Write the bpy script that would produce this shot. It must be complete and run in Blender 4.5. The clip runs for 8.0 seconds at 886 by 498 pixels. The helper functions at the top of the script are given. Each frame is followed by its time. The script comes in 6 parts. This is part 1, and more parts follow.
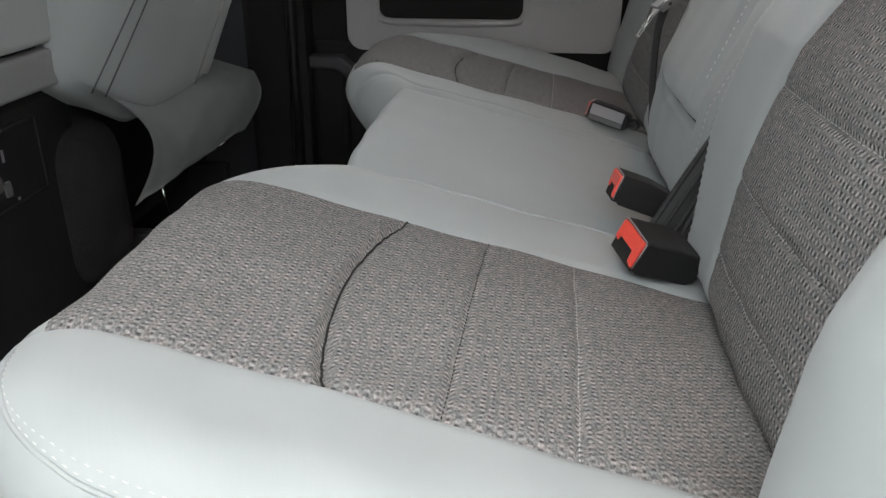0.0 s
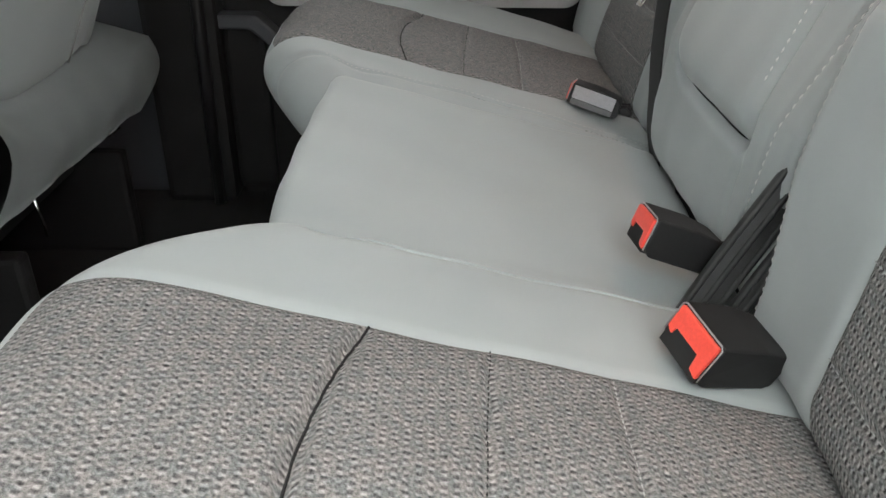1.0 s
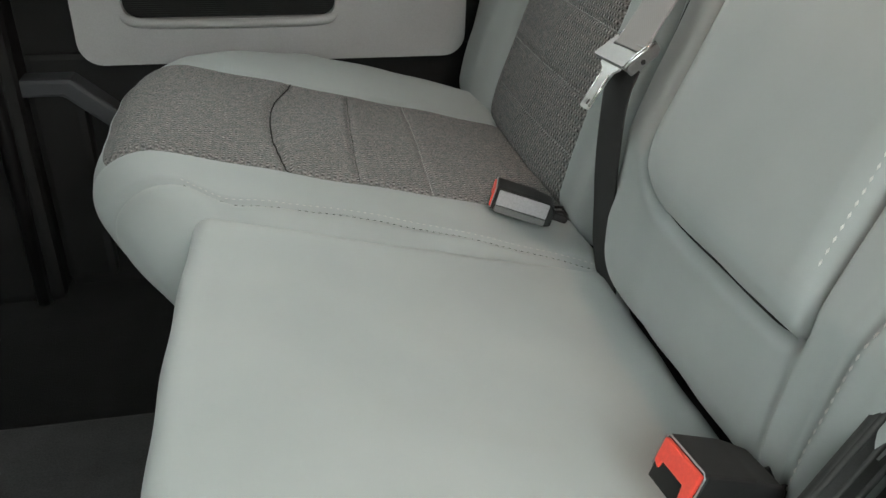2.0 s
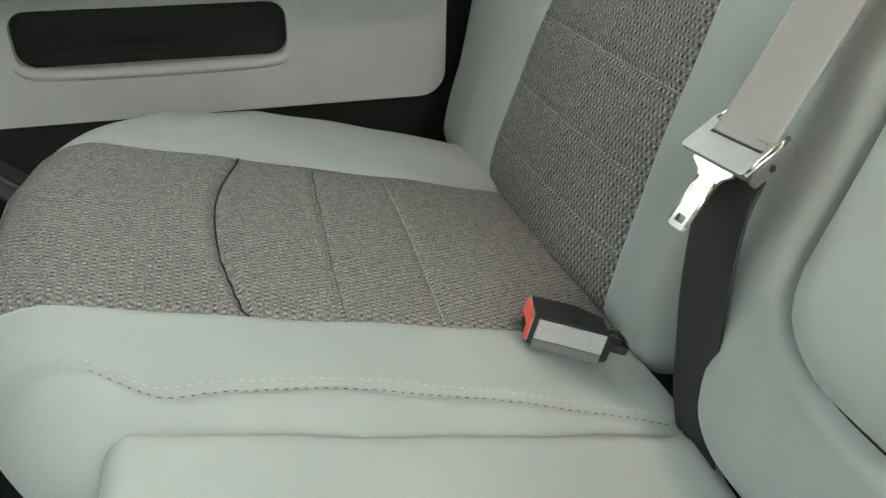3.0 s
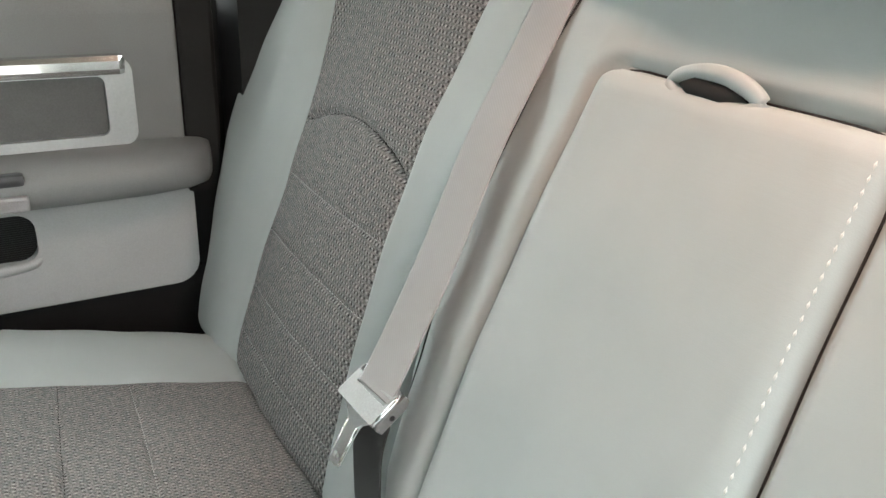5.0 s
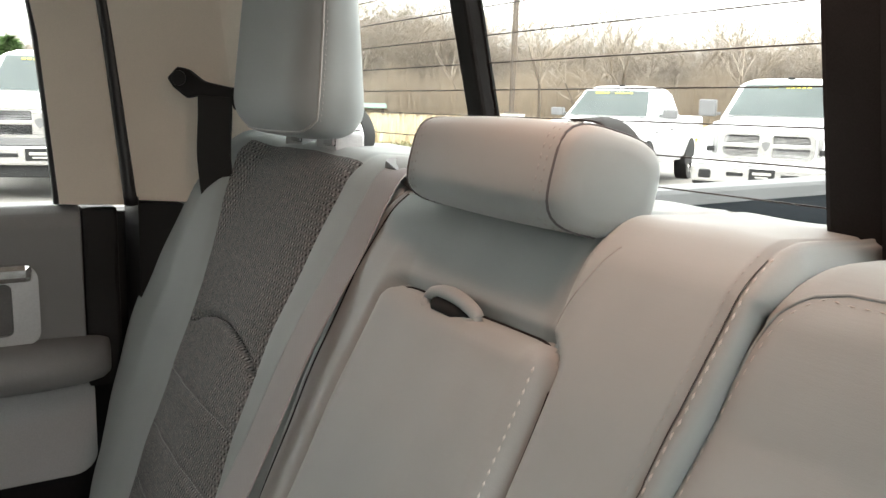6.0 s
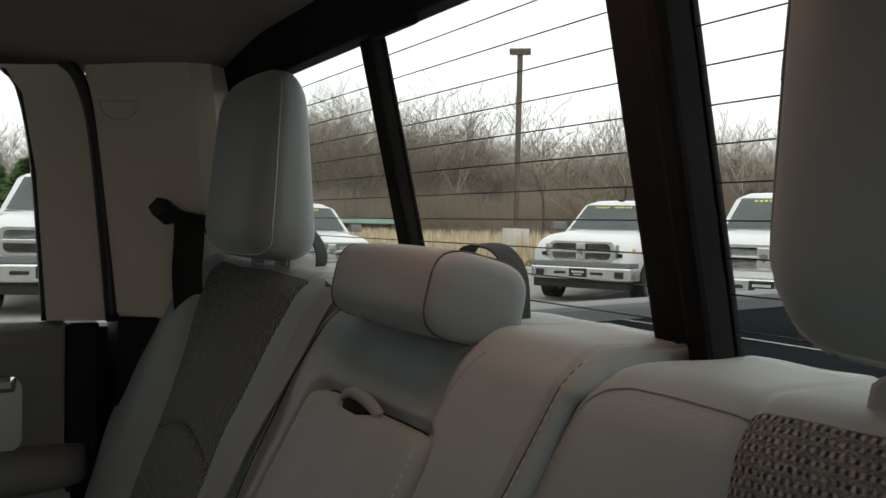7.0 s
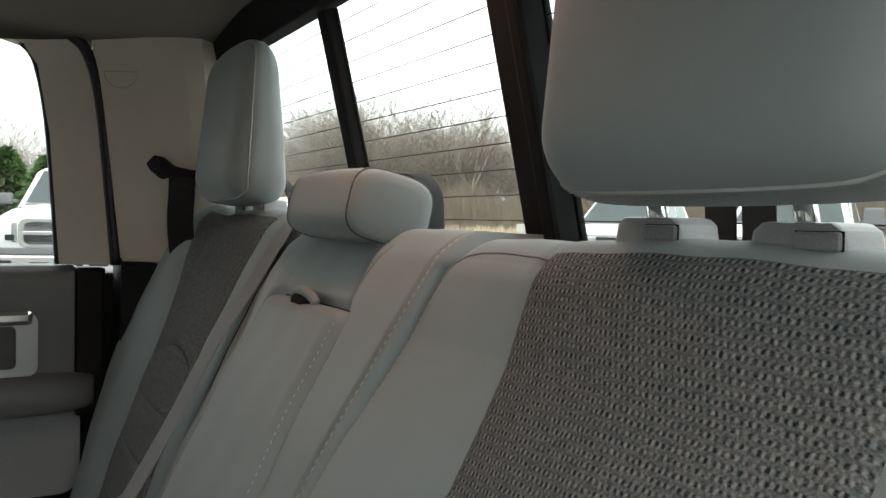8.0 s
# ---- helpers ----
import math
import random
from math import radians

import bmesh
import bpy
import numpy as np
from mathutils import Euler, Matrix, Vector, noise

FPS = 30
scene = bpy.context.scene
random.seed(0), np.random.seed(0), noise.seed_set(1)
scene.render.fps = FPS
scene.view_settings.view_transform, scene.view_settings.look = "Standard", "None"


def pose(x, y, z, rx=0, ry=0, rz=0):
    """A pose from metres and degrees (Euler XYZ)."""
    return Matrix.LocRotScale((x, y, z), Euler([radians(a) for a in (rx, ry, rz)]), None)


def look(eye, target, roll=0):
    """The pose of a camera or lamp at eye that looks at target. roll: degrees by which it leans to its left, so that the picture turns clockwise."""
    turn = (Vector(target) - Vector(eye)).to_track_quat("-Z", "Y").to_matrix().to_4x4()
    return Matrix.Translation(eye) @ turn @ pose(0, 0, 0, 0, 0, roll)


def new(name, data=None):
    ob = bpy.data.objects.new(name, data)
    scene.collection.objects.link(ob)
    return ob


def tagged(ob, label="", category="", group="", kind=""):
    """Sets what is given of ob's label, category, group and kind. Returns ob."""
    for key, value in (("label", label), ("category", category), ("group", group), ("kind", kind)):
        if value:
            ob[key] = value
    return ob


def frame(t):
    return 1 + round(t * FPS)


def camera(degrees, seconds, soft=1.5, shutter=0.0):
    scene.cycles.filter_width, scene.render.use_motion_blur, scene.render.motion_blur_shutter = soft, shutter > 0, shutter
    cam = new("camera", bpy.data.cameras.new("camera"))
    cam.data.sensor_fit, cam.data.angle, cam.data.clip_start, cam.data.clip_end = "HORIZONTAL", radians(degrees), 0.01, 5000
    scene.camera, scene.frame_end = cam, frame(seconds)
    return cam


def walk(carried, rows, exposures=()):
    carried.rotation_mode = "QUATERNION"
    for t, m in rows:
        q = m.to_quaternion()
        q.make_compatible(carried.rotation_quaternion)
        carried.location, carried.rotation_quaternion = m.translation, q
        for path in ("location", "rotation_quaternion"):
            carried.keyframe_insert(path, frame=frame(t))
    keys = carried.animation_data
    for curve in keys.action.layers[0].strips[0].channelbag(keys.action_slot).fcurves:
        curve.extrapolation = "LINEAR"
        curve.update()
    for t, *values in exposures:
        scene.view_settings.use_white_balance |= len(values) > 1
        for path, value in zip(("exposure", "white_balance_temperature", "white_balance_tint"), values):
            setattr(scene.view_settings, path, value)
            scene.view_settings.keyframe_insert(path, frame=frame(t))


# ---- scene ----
cam = camera(58.7, 8.0)
PATH = [
    (0, (0.095, -0.913, 0.688), (-0.071, 0.908, -0.122), 0.1),
    (0.5, (0.076, -0.772, 0.688), (0.0, 1.018, -0.202), 0.3),
    (1, (0.045, -0.661, 0.691), (0.062, 1.095, -0.267), 0.6),
    (1.5, (0.008, -0.538, 0.71), (0.256, 1.197, -0.254), 1.7),
    (2, (-0.001, -0.41, 0.739), (0.394, 1.289, -0.24), 1.9),
    (2.2, (-0.006, -0.351, 0.754), (0.431, 1.328, -0.242), 1.8),
    (3.3, (0.008, -0.097, 0.707), (0.549, 1.554, -0.282), 1.0),
    (3.5, (0.008, -0.067, 0.688), (0.577, 1.577, -0.299), 0.9),
    (4, (0.025, -0.089, 0.709), (0.719, 1.515, -0.262), 1.5),
    (4.5, (0.045, -0.171, 0.827), (0.889, 1.396, -0.085), 2.0),
    (4.7, (0.057, -0.207, 0.864), (0.946, 1.361, -0.003), 2.0),
    (5.8, (0.127, -0.381, 0.933), (1.185, 1.258, 0.492), 2.2),
    (6, (0.14, -0.41, 0.949), (1.198, 1.252, 0.606), 1.8),
    (6.5, (0.151, -0.48, 0.97), (1.218, 1.206, 0.821), 1.5),
    (6.7, (0.152, -0.507, 0.972), (1.216, 1.183, 0.87), 1.5),
    (7, (0.156, -0.544, 0.963), (1.206, 1.158, 0.906), 1.3),
    (7.3, (0.151, -0.591, 0.95), (1.204, 1.109, 0.907), 1.5),
    (7.5, (0.15, -0.629, 0.941), (1.195, 1.075, 0.889), 1.3),
    (7.6, (0.144, -0.657, 0.932), (1.189, 1.047, 0.876), 1.7),
    (8, (0.152, -0.733, 0.892), (1.165, 0.986, 0.827), 1.3),
]
walk(cam, [(t, look(eye, target, roll)) for t, eye, target, roll in PATH],
     [(0, 2.8, 6480, 9), (0.5, 3.38, 6500, 6), (1.0, 3.45, 6560, 6), (1.5, 3.47, 6600, 2), (2.2, 3.75, 6600, -1), (3.3, 4.22, 6750, -6), (4.0, 4.3, 6700, -4), (4.7, 4.55, 6500, -1), (5.8, 3.35, 6750, 6), (6.0, 3.1, 6800, 6), (6.5, 1.75, 6800, 5), (7, 1.05, 6700, 4), (7.5, 1.15, 6600, 4), (8, 2.0, 6450, 1)])

# ---- light ----
world = bpy.data.worlds.new("overcast_sky")
scene.world = world
world.use_nodes = True
wn, wl = world.node_tree.nodes, world.node_tree.links
sky = wn.new("ShaderNodeTexSky")
sky.sky_type, sky.sun_disc = "NISHITA", False
sky.sun_elevation, sky.sun_rotation = radians(60), radians(194)
sky.air_density, sky.dust_density, sky.ozone_density = 1.0, 2.0, 1.0
pale = wn.new("ShaderNodeHueSaturation")
pale.inputs["Saturation"].default_value = 0.25
wl.new(sky.outputs[0], pale.inputs["Color"])
cloud = wn.new("ShaderNodeMixRGB")      # an even cloud layer over the sky
cloud.inputs["Fac"].default_value = 0.7
cloud.inputs["Color2"].default_value = (6.6, 6.7, 6.8, 1)
wl.new(pale.outputs[0], cloud.inputs["Color1"])
wl.new(cloud.outputs[0], wn["Background"].inputs["Color"])
wn["Background"].inputs["Strength"].default_value = 0.12
sun = new("sun", bpy.data.lights.new("sun", "SUN"))
sun.data.energy, sun.data.angle, sun.data.color = 0.15, radians(20), (1.0, 0.96, 0.9)
sun.matrix_world = look((-2, -8, 14), (0, 0, 0))      # a sun lost in cloud

DOME = (0.42, -0.07, 1.188)      # the cab's dome lamp, lit while the door stands open
dome = new("dome_light", bpy.data.lights.new("dome_light", "AREA"))
dome.data.shape, dome.data.size, dome.data.size_y = "RECTANGLE", 0.035, 0.06
dome.data.energy, dome.data.color = 0.105, (1.0, 0.62, 0.50)
dome.location = (DOME[0], DOME[1], DOME[2] - 0.006)

YC = 0.01          # the truck's centre line; x runs to the rear, y to the far door
GROUND = -0.50     # cab floor at z = 0
YB = 0.042         # the middle line of the split seat backs


# ---- materials ----
def material(name, color, rough=0.6, metal=0.0, spec=0.5):
    m = bpy.data.materials.new(name)
    m.use_nodes = True
    b = m.node_tree.nodes["Principled BSDF"]
    b.inputs["Base Color"].default_value = (*color, 1)
    b.inputs["Roughness"].default_value = rough
    b.inputs["Metallic"].default_value = metal
    b.inputs["Specular IOR Level"].default_value = spec
    return m


def node(m, kind, **inputs):
    n = m.node_tree.nodes.new(kind)
    for key, value in inputs.items():
        n.inputs[key.replace("_", " ")].default_value = value
    return n


def wire(m, a, b):
    m.node_tree.links.new(a, b)


def bsdf(m):
    return m.node_tree.nodes["Principled BSDF"]


def coords(m, uv=False):
    n = m.node_tree.nodes.new("ShaderNodeTexCoord")
    return n.outputs["UV"] if uv else n.outputs["Object"]


def grained(name, color, rough, fine, coarse, amount=0.25, bump=0.1, distance=0.001, metal=0.0, uv=False, spec=0.5):
    """A surface with grain and slow stains: noise at two sizes (repeats a metre) in colour and relief."""
    m = material(name, color, rough, metal, spec)
    at = coords(m, uv)
    n1 = node(m, "ShaderNodeTexNoise", Scale=fine, Detail=3.0)
    n2 = node(m, "ShaderNodeTexNoise", Scale=coarse, Detail=4.0)
    wire(m, at, n1.inputs["Vector"])
    wire(m, at, n2.inputs["Vector"])
    add = node(m, "ShaderNodeMath")
    add.operation = "ADD"
    wire(m, n1.outputs["Fac"], add.inputs[0])
    wire(m, n2.outputs["Fac"], add.inputs[1])
    ramp = m.node_tree.nodes.new("ShaderNodeMapRange")
    ramp.inputs["From Min"].default_value, ramp.inputs["From Max"].default_value = 0.6, 1.4
    ramp.inputs["To Min"].default_value, ramp.inputs["To Max"].default_value = 1 - amount, 1 + amount
    wire(m, add.outputs[0], ramp.inputs["Value"])
    mul = m.node_tree.nodes.new("ShaderNodeVectorMath")
    mul.operation = "SCALE"
    mul.inputs[0].default_value = color
    wire(m, ramp.outputs[0], mul.inputs["Scale"])
    wire(m, mul.outputs[0], bsdf(m).inputs["Base Color"])
    bp = node(m, "ShaderNodeBump", Strength=bump, Distance=distance)
    wire(m, n1.outputs["Fac"], bp.inputs["Height"])
    wire(m, bp.outputs[0], bsdf(m).inputs["Normal"])
    return m


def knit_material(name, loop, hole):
    """Seat insert: grey chunky knit, light loops in staggered rows over dark gaps, with soft mottling; loop: how far the loops stand out, hole: the gaps' grey."""
    m = material(name, (0.12, 0.12, 0.12), 0.95, 0, 0.1)
    at = coords(m, True)
    warp = node(m, "ShaderNodeTexNoise", Scale=160.0, Detail=2.0)
    wire(m, at, warp.inputs["Vector"])
    off = m.node_tree.nodes.new("ShaderNodeVectorMath")
    off.operation = "MULTIPLY_ADD"
    wire(m, warp.outputs["Color"], off.inputs[0])
    off.inputs[1].default_value = (0.0026, 0.0022, 0)
    wire(m, at, off.inputs[2])
    split = m.node_tree.nodes.new("ShaderNodeSeparateXYZ")
    wire(m, off.outputs[0], split.inputs[0])

    def calc(op, a, b=None, c=None):
        n = m.node_tree.nodes.new("ShaderNodeMath")
        n.operation = op
        for k, v in enumerate((a, b, c)):
            if v is None:
                continue
            if isinstance(v, (int, float)):
                n.inputs[k].default_value = v
            else:
                wire(m, v, n.inputs[k])
        return n.outputs[0]

    # ribs across the seat: a plain rib, then a ladder of pale dashes over dark holes, staggered from rib to rib
    row = calc("MULTIPLY", split.outputs["Y"], 1 / 0.0058)
    ladder = calc("MULTIPLY_ADD", calc("COSINE", calc("MULTIPLY", row, 2 * math.pi)), -1.1, 0.45)
    ladder = calc("MAXIMUM", calc("MINIMUM", ladder, 1.0), 0.0)
    step = calc("MULTIPLY", calc("FLOOR", row), math.pi)
    dash = calc("SINE", calc("ADD", calc("MULTIPLY", split.outputs["X"], 2 * math.pi / 0.0048), step))
    dash = calc("MAXIMUM", calc("MINIMUM", calc("MULTIPLY", dash, 1.25), 1.0), -1.0)
    hair = node(m, "ShaderNodeTexNoise", Scale=520.0, Detail=3.0)
    wire(m, at, hair.inputs["Vector"])
    patch = node(m, "ShaderNodeTexNoise", Scale=150.0, Detail=3.0)
    wire(m, at, patch.inputs["Vector"])
    loops = calc("MULTIPLY", calc("MULTIPLY", ladder, dash), calc("MULTIPLY_ADD", patch.outputs["Fac"], 0.95 * loop, -0.12 * loop))
    height = calc("ADD", loops, calc("MULTIPLY_ADD", hair.outputs["Fac"], 0.80, 0.07))
    ramp = m.node_tree.nodes.new("ShaderNodeValToRGB")
    ramp.color_ramp.elements[0].color, ramp.color_ramp.elements[0].position = (hole, hole, hole * 1.03, 1), 0.16
    ramp.color_ramp.elements[1].color, ramp.color_ramp.elements[1].position = (0.42, 0.417, 0.412, 1), 0.90
    mid = ramp.color_ramp.elements.new(0.48)
    mid.color = (0.178, 0.176, 0.175, 1)
    wire(m, height, ramp.inputs["Fac"])
    mott = node(m, "ShaderNodeTexNoise", Scale=130.0, Detail=5.0)
    wire(m, at, mott.inputs["Vector"])
    tint = m.node_tree.nodes.new("ShaderNodeValToRGB")
    tint.color_ramp.elements[0].color, tint.color_ramp.elements[1].color = (0.84, 0.875, 0.875, 1), (1.15, 1.09, 1.06, 1)
    tint.color_ramp.elements[0].position, tint.color_ramp.elements[1].position = 0.38, 0.62
    wire(m, mott.outputs["Fac"], tint.inputs["Fac"])
    mul = m.node_tree.nodes.new("ShaderNodeMixRGB")
    mul.blend_type = "MULTIPLY"
    mul.inputs["Fac"].default_value = 1.0
    wire(m, ramp.outputs[0], mul.inputs["Color1"])
    wire(m, tint.outputs[0], mul.inputs["Color2"])
    wire(m, mul.outputs[0], bsdf(m).inputs["Base Color"])
    bp = node(m, "ShaderNodeBump", Strength=0.8, Distance=0.0016)
    wire(m, height, bp.inputs["Height"])
    wire(m, bp.outputs[0], bsdf(m).inputs["Normal"])
    return m


def cloth_material():
    """Seat bolster: smooth light grey trim cloth with a fine weave."""
    m = material("grey_trim_cloth", (0.33, 0.345, 0.345), 0.62, 0, 0.35)
    at = coords(m, True)
    stain = node(m, "ShaderNodeTexNoise", Scale=9.0, Detail=5.0)
    fine = node(m, "ShaderNodeTexNoise", Scale=1400.0, Detail=1.0)
    wave = node(m, "ShaderNodeTexNoise", Scale=420.0, Detail=2.0)
    for n in (stain, fine):
        wire(m, at, n.inputs["Vector"])
    drawn = m.node_tree.nodes.new("ShaderNodeVectorMath")      # the weave's ribs run across the seat
    drawn.operation = "MULTIPLY"
    drawn.inputs[1].default_value = (0.10, 1.0, 1.0)
    wire(m, at, drawn.inputs[0])
    wire(m, drawn.outputs[0], wave.inputs["Vector"])
    ramp = m.node_tree.nodes.new("ShaderNodeValToRGB")
    ramp.color_ramp.elements[0].color, ramp.color_ramp.elements[1].color = (0.285, 0.310, 0.308, 1), (0.325, 0.347, 0.343, 1)
    ramp.color_ramp.elements[0].position, ramp.color_ramp.elements[1].position = 0.3, 0.7
    wire(m, stain.outputs["Fac"], ramp.inputs["Fac"])
    wire(m, ramp.outputs[0], bsdf(m).inputs["Base Color"])
    add = node(m, "ShaderNodeMath")
    add.operation = "ADD"
    wire(m, fine.outputs["Fac"], add.inputs[0])
    wire(m, wave.outputs["Fac"], add.inputs[1])
    bp = node(m, "ShaderNodeBump", Strength=0.12, Distance=0.0006)
    wire(m, add.outputs[0], bp.inputs["Height"])
    wire(m, bp.outputs[0], bsdf(m).inputs["Normal"])
    bsdf(m).inputs["Sheen Weight"].default_value = 0.15
    gloss = node(m, "ShaderNodeMapRange")
    gloss.inputs["From Min"].default_value, gloss.inputs["From Max"].default_value = 0.3, 0.7
    gloss.inputs["To Min"].default_value, gloss.inputs["To Max"].default_value = 0.50, 0.72
    wire(m, stain.outputs["Fac"], gloss.inputs["Value"])
    wire(m, gloss.outputs[0], bsdf(m).inputs["Roughness"])
    return m


def glass_material(name, tint=(1, 1, 1)):
    m = material(name, tint, 0.0)
    bsdf(m).inputs["Transmission Weight"].default_value = 1.0
    bsdf(m).inputs["IOR"].default_value = 1.1
    return m


# the backs get a copy of the knit with gap shade painted deeper
KNIT, BACK_KNIT, CLOTH = knit_material("grey_knit", 0.45, 0.036), knit_material("grey_knit_shaded_gaps", 0.64, 0.028), cloth_material()
THREAD = material("pale_thread", (0.47, 0.465, 0.45), 0.8)
WHITE_THREAD = material("white_thread", (0.55, 0.545, 0.53), 0.8)
SEAM_THREAD = material("grey_seam_thread", (0.34, 0.34, 0.33), 0.85)
SMOKE_THREAD = material("smoke_grey_thread", (0.10, 0.10, 0.105), 0.85)
# black for dark thread, and for shade drawn into gaps and slots
THREAD_AND_GAP_BLACK = material("black_thread_and_gap_shade", (0.025, 0.025, 0.025), 0.9, 0, 0.1)
BLACK = grained("black_plastic", (0.012, 0.012, 0.0125), 0.6, 900, 12, 0.3, 0.15, 0.0005, spec=0.3)
GLOSS_BLACK = grained("glossy_black_rubber", (0.012, 0.012, 0.013), 0.35, 400, 8, 0.2, 0.03)
COLLAR_GREY = grained("smooth_grey_plastic", (0.40, 0.40, 0.405), 0.3, 600, 25, 0.12, 0.05)
RED = grained("red_button_plastic", (0.80, 0.080, 0.055), 0.35, 500, 30, 0.12, 0.02)
BUCKLE_GREY = grained("worn_grey_plastic", (0.30, 0.29, 0.30), 0.35, 600, 25, 0.2, 0.05)
STEEL = grained("bright_steel", (0.85, 0.85, 0.85), 0.28, 300, 20, 0.05, 0.01, metal=1.0)
CHROME = grained("chrome", (0.75, 0.75, 0.75), 0.12, 300, 20, 0.05, 0.01, metal=1.0)
SATIN = grained("satin_silver_trim", (0.55, 0.55, 0.56), 0.32, 300, 14, 0.08, 0.02, metal=0.8)
DOOR_GREY = grained("grey_moulded_trim", (0.46, 0.465, 0.47), 0.42, 700, 6, 0.12, 0.2, 0.0006)
# darker copy of the grey trim, with the upper door's weaker light painted in
DOOR_MID = grained("darkened_grey_moulded_trim", (0.22, 0.222, 0.228), 0.5, 700, 6, 0.12, 0.2, 0.0006)
DOOR_DARK = grained("dark_slate_trim", (0.055, 0.058, 0.066), 0.5, 700, 6, 0.15, 0.2, 0.0006)
BEIGE = grained("beige_pillar_trim", (0.78, 0.695, 0.595), 0.75, 800, 7, 0.08, 0.15, 0.0005)
# the ceiling's dim light is put into this tone, far below felt's own beige
HEADLINER = grained("dimmed_headliner_felt", (0.105, 0.097, 0.085), 0.95, 600, 10, 0.12, 0.3, 0.001)
CARPET = grained("black_carpet", (0.009, 0.009, 0.0095), 1.0, 500, 20, 0.5, 0.6, 0.003)
GLASS = glass_material("lightly_tinted_glass", (0.80, 0.815, 0.805))


def webbing_material(name, color):
    m = material(name, color, 0.7, 0, 0.3)
    at = coords(m, True)
    wave = node(m, "ShaderNodeTexWave", Scale=210.0, Distortion=0.6)
    wave.wave_type, wave.bands_direction = "BANDS", "DIAGONAL"
    wire(m, at, wave.inputs["Vector"])
    wear = node(m, "ShaderNodeTexNoise", Scale=90.0, Detail=4.0)
    wire(m, at, wear.inputs["Vector"])
    mix = node(m, "ShaderNodeMath")
    mix.operation = "MULTIPLY"
    wire(m, wave.outputs["Fac"], mix.inputs[0])
    wire(m, wear.outputs["Fac"], mix.inputs[1])
    ramp = m.node_tree.nodes.new("ShaderNodeValToRGB")
    ramp.color_ramp.elements[0].color = (*[c * 0.96 for c in color], 1)
    ramp.color_ramp.elements[1].color = (*[c * 1.03 + 0.006 for c in color], 1)
    ramp.color_ramp.elements[1].position = 0.7
    wire(m, mix.outputs[0], ramp.inputs["Fac"])
    wire(m, ramp.outputs[0], bsdf(m).inputs["Base Color"])
    bp = node(m, "ShaderNodeBump", Strength=0.07, Distance=0.0005)
    wire(m, wave.outputs["Fac"], bp.inputs["Height"])
    wire(m, bp.outputs[0], bsdf(m).inputs["Normal"])
    return m


WEB_BLACK = webbing_material("black_webbing", (0.022, 0.022, 0.022))
WEB_GREY = webbing_material("grey_webbing", (0.30, 0.29, 0.29))


# ---- building helpers ----
def thing(name, label, category, group="", kind=""):
    return tagged(new(name), label, category, group, kind)


def finish(name, data, mat, parent=None, label="", smooth=True):
    if mat:
        data.materials.append(mat)
    if smooth:
        data.polygons.foreach_set("use_smooth", [True] * len(data.polygons))
    ob = new(name, data)
    if parent:
        ob.parent = parent
    if label:
        ob["label"] = label
    return ob


def part(name, bm, mat, parent=None, label="", smooth=False):
    data = bpy.data.meshes.new(name)
    bm.to_mesh(data)
    bm.free()
    ob = finish(name, data, mat, parent, label, smooth)
    return ob


def boxed(x0, x1, y0, y1, z0, z1, bevel=0.004, m=None, segments=2, bm=None):
    bm2 = bmesh.new()
    bmesh.ops.create_cube(bm2, size=1, matrix=Matrix.Translation(((x0 + x1) / 2, (y0 + y1) / 2, (z0 + z1) / 2)) @ Matrix.Diagonal((x1 - x0, y1 - y0, z1 - z0, 1)))
    if bevel:
        bmesh.ops.bevel(bm2, geom=bm2.edges[:], offset=bevel, segments=segments, affect="EDGES", profile=0.6)
    if m is not None:
        bmesh.ops.transform(bm2, matrix=m, verts=bm2.verts)
    return bm2 if bm is None else joined(bm, bm2)


def joined(bm, other):
    data = bpy.data.meshes.new("scratch")
    other.to_mesh(data)
    other.free()
    bm.from_mesh(data)
    bpy.data.meshes.remove(data)
    return bm


def prism(outline, axis, d0, d1, bevel=0.004, segments=2):
    """A plate: an outline of 2D points in the plane across axis ("x": y, z; "y": x, z; "z": x, y), from d0 to d1."""
    bm = bmesh.new()
    put = {"x": lambda a, b, d: (d, a, b), "y": lambda a, b, d: (a, d, b), "z": lambda a, b, d: (a, b, d)}[axis]
    low = [bm.verts.new(put(a, b, d0)) for a, b in outline]
    high = [bm.verts.new(put(a, b, d1)) for a, b in outline]
    n = len(outline)
    bm.faces.new(low)
    bm.faces.new(high[::-1])
    for k in range(n):
        bm.faces.new((low[k], high[k], high[(k + 1) % n], low[(k + 1) % n]))
    bmesh.ops.recalc_face_normals(bm, faces=bm.faces)
    if bevel:
        bmesh.ops.bevel(bm, geom=bm.edges[:], offset=bevel, segments=segments, affect="EDGES", profile=0.6, clamp_overlap=True)
    return bm


def rounded(a0, a1, b0, b1, r, n=5):
    """The outline of a rectangle with round corners."""
    out = []
    for ca, cb, t0 in ((a1 - r, b1 - r, 0), (a0 + r, b1 - r, 90), (a0 + r, b0 + r, 180), (a1 - r, b0 + r, 270)):
        for k in range(n + 1):
            t = radians(t0 + 90 * k / n)
            out.append((ca + r * math.cos(t), cb + r * math.sin(t)))
    return out


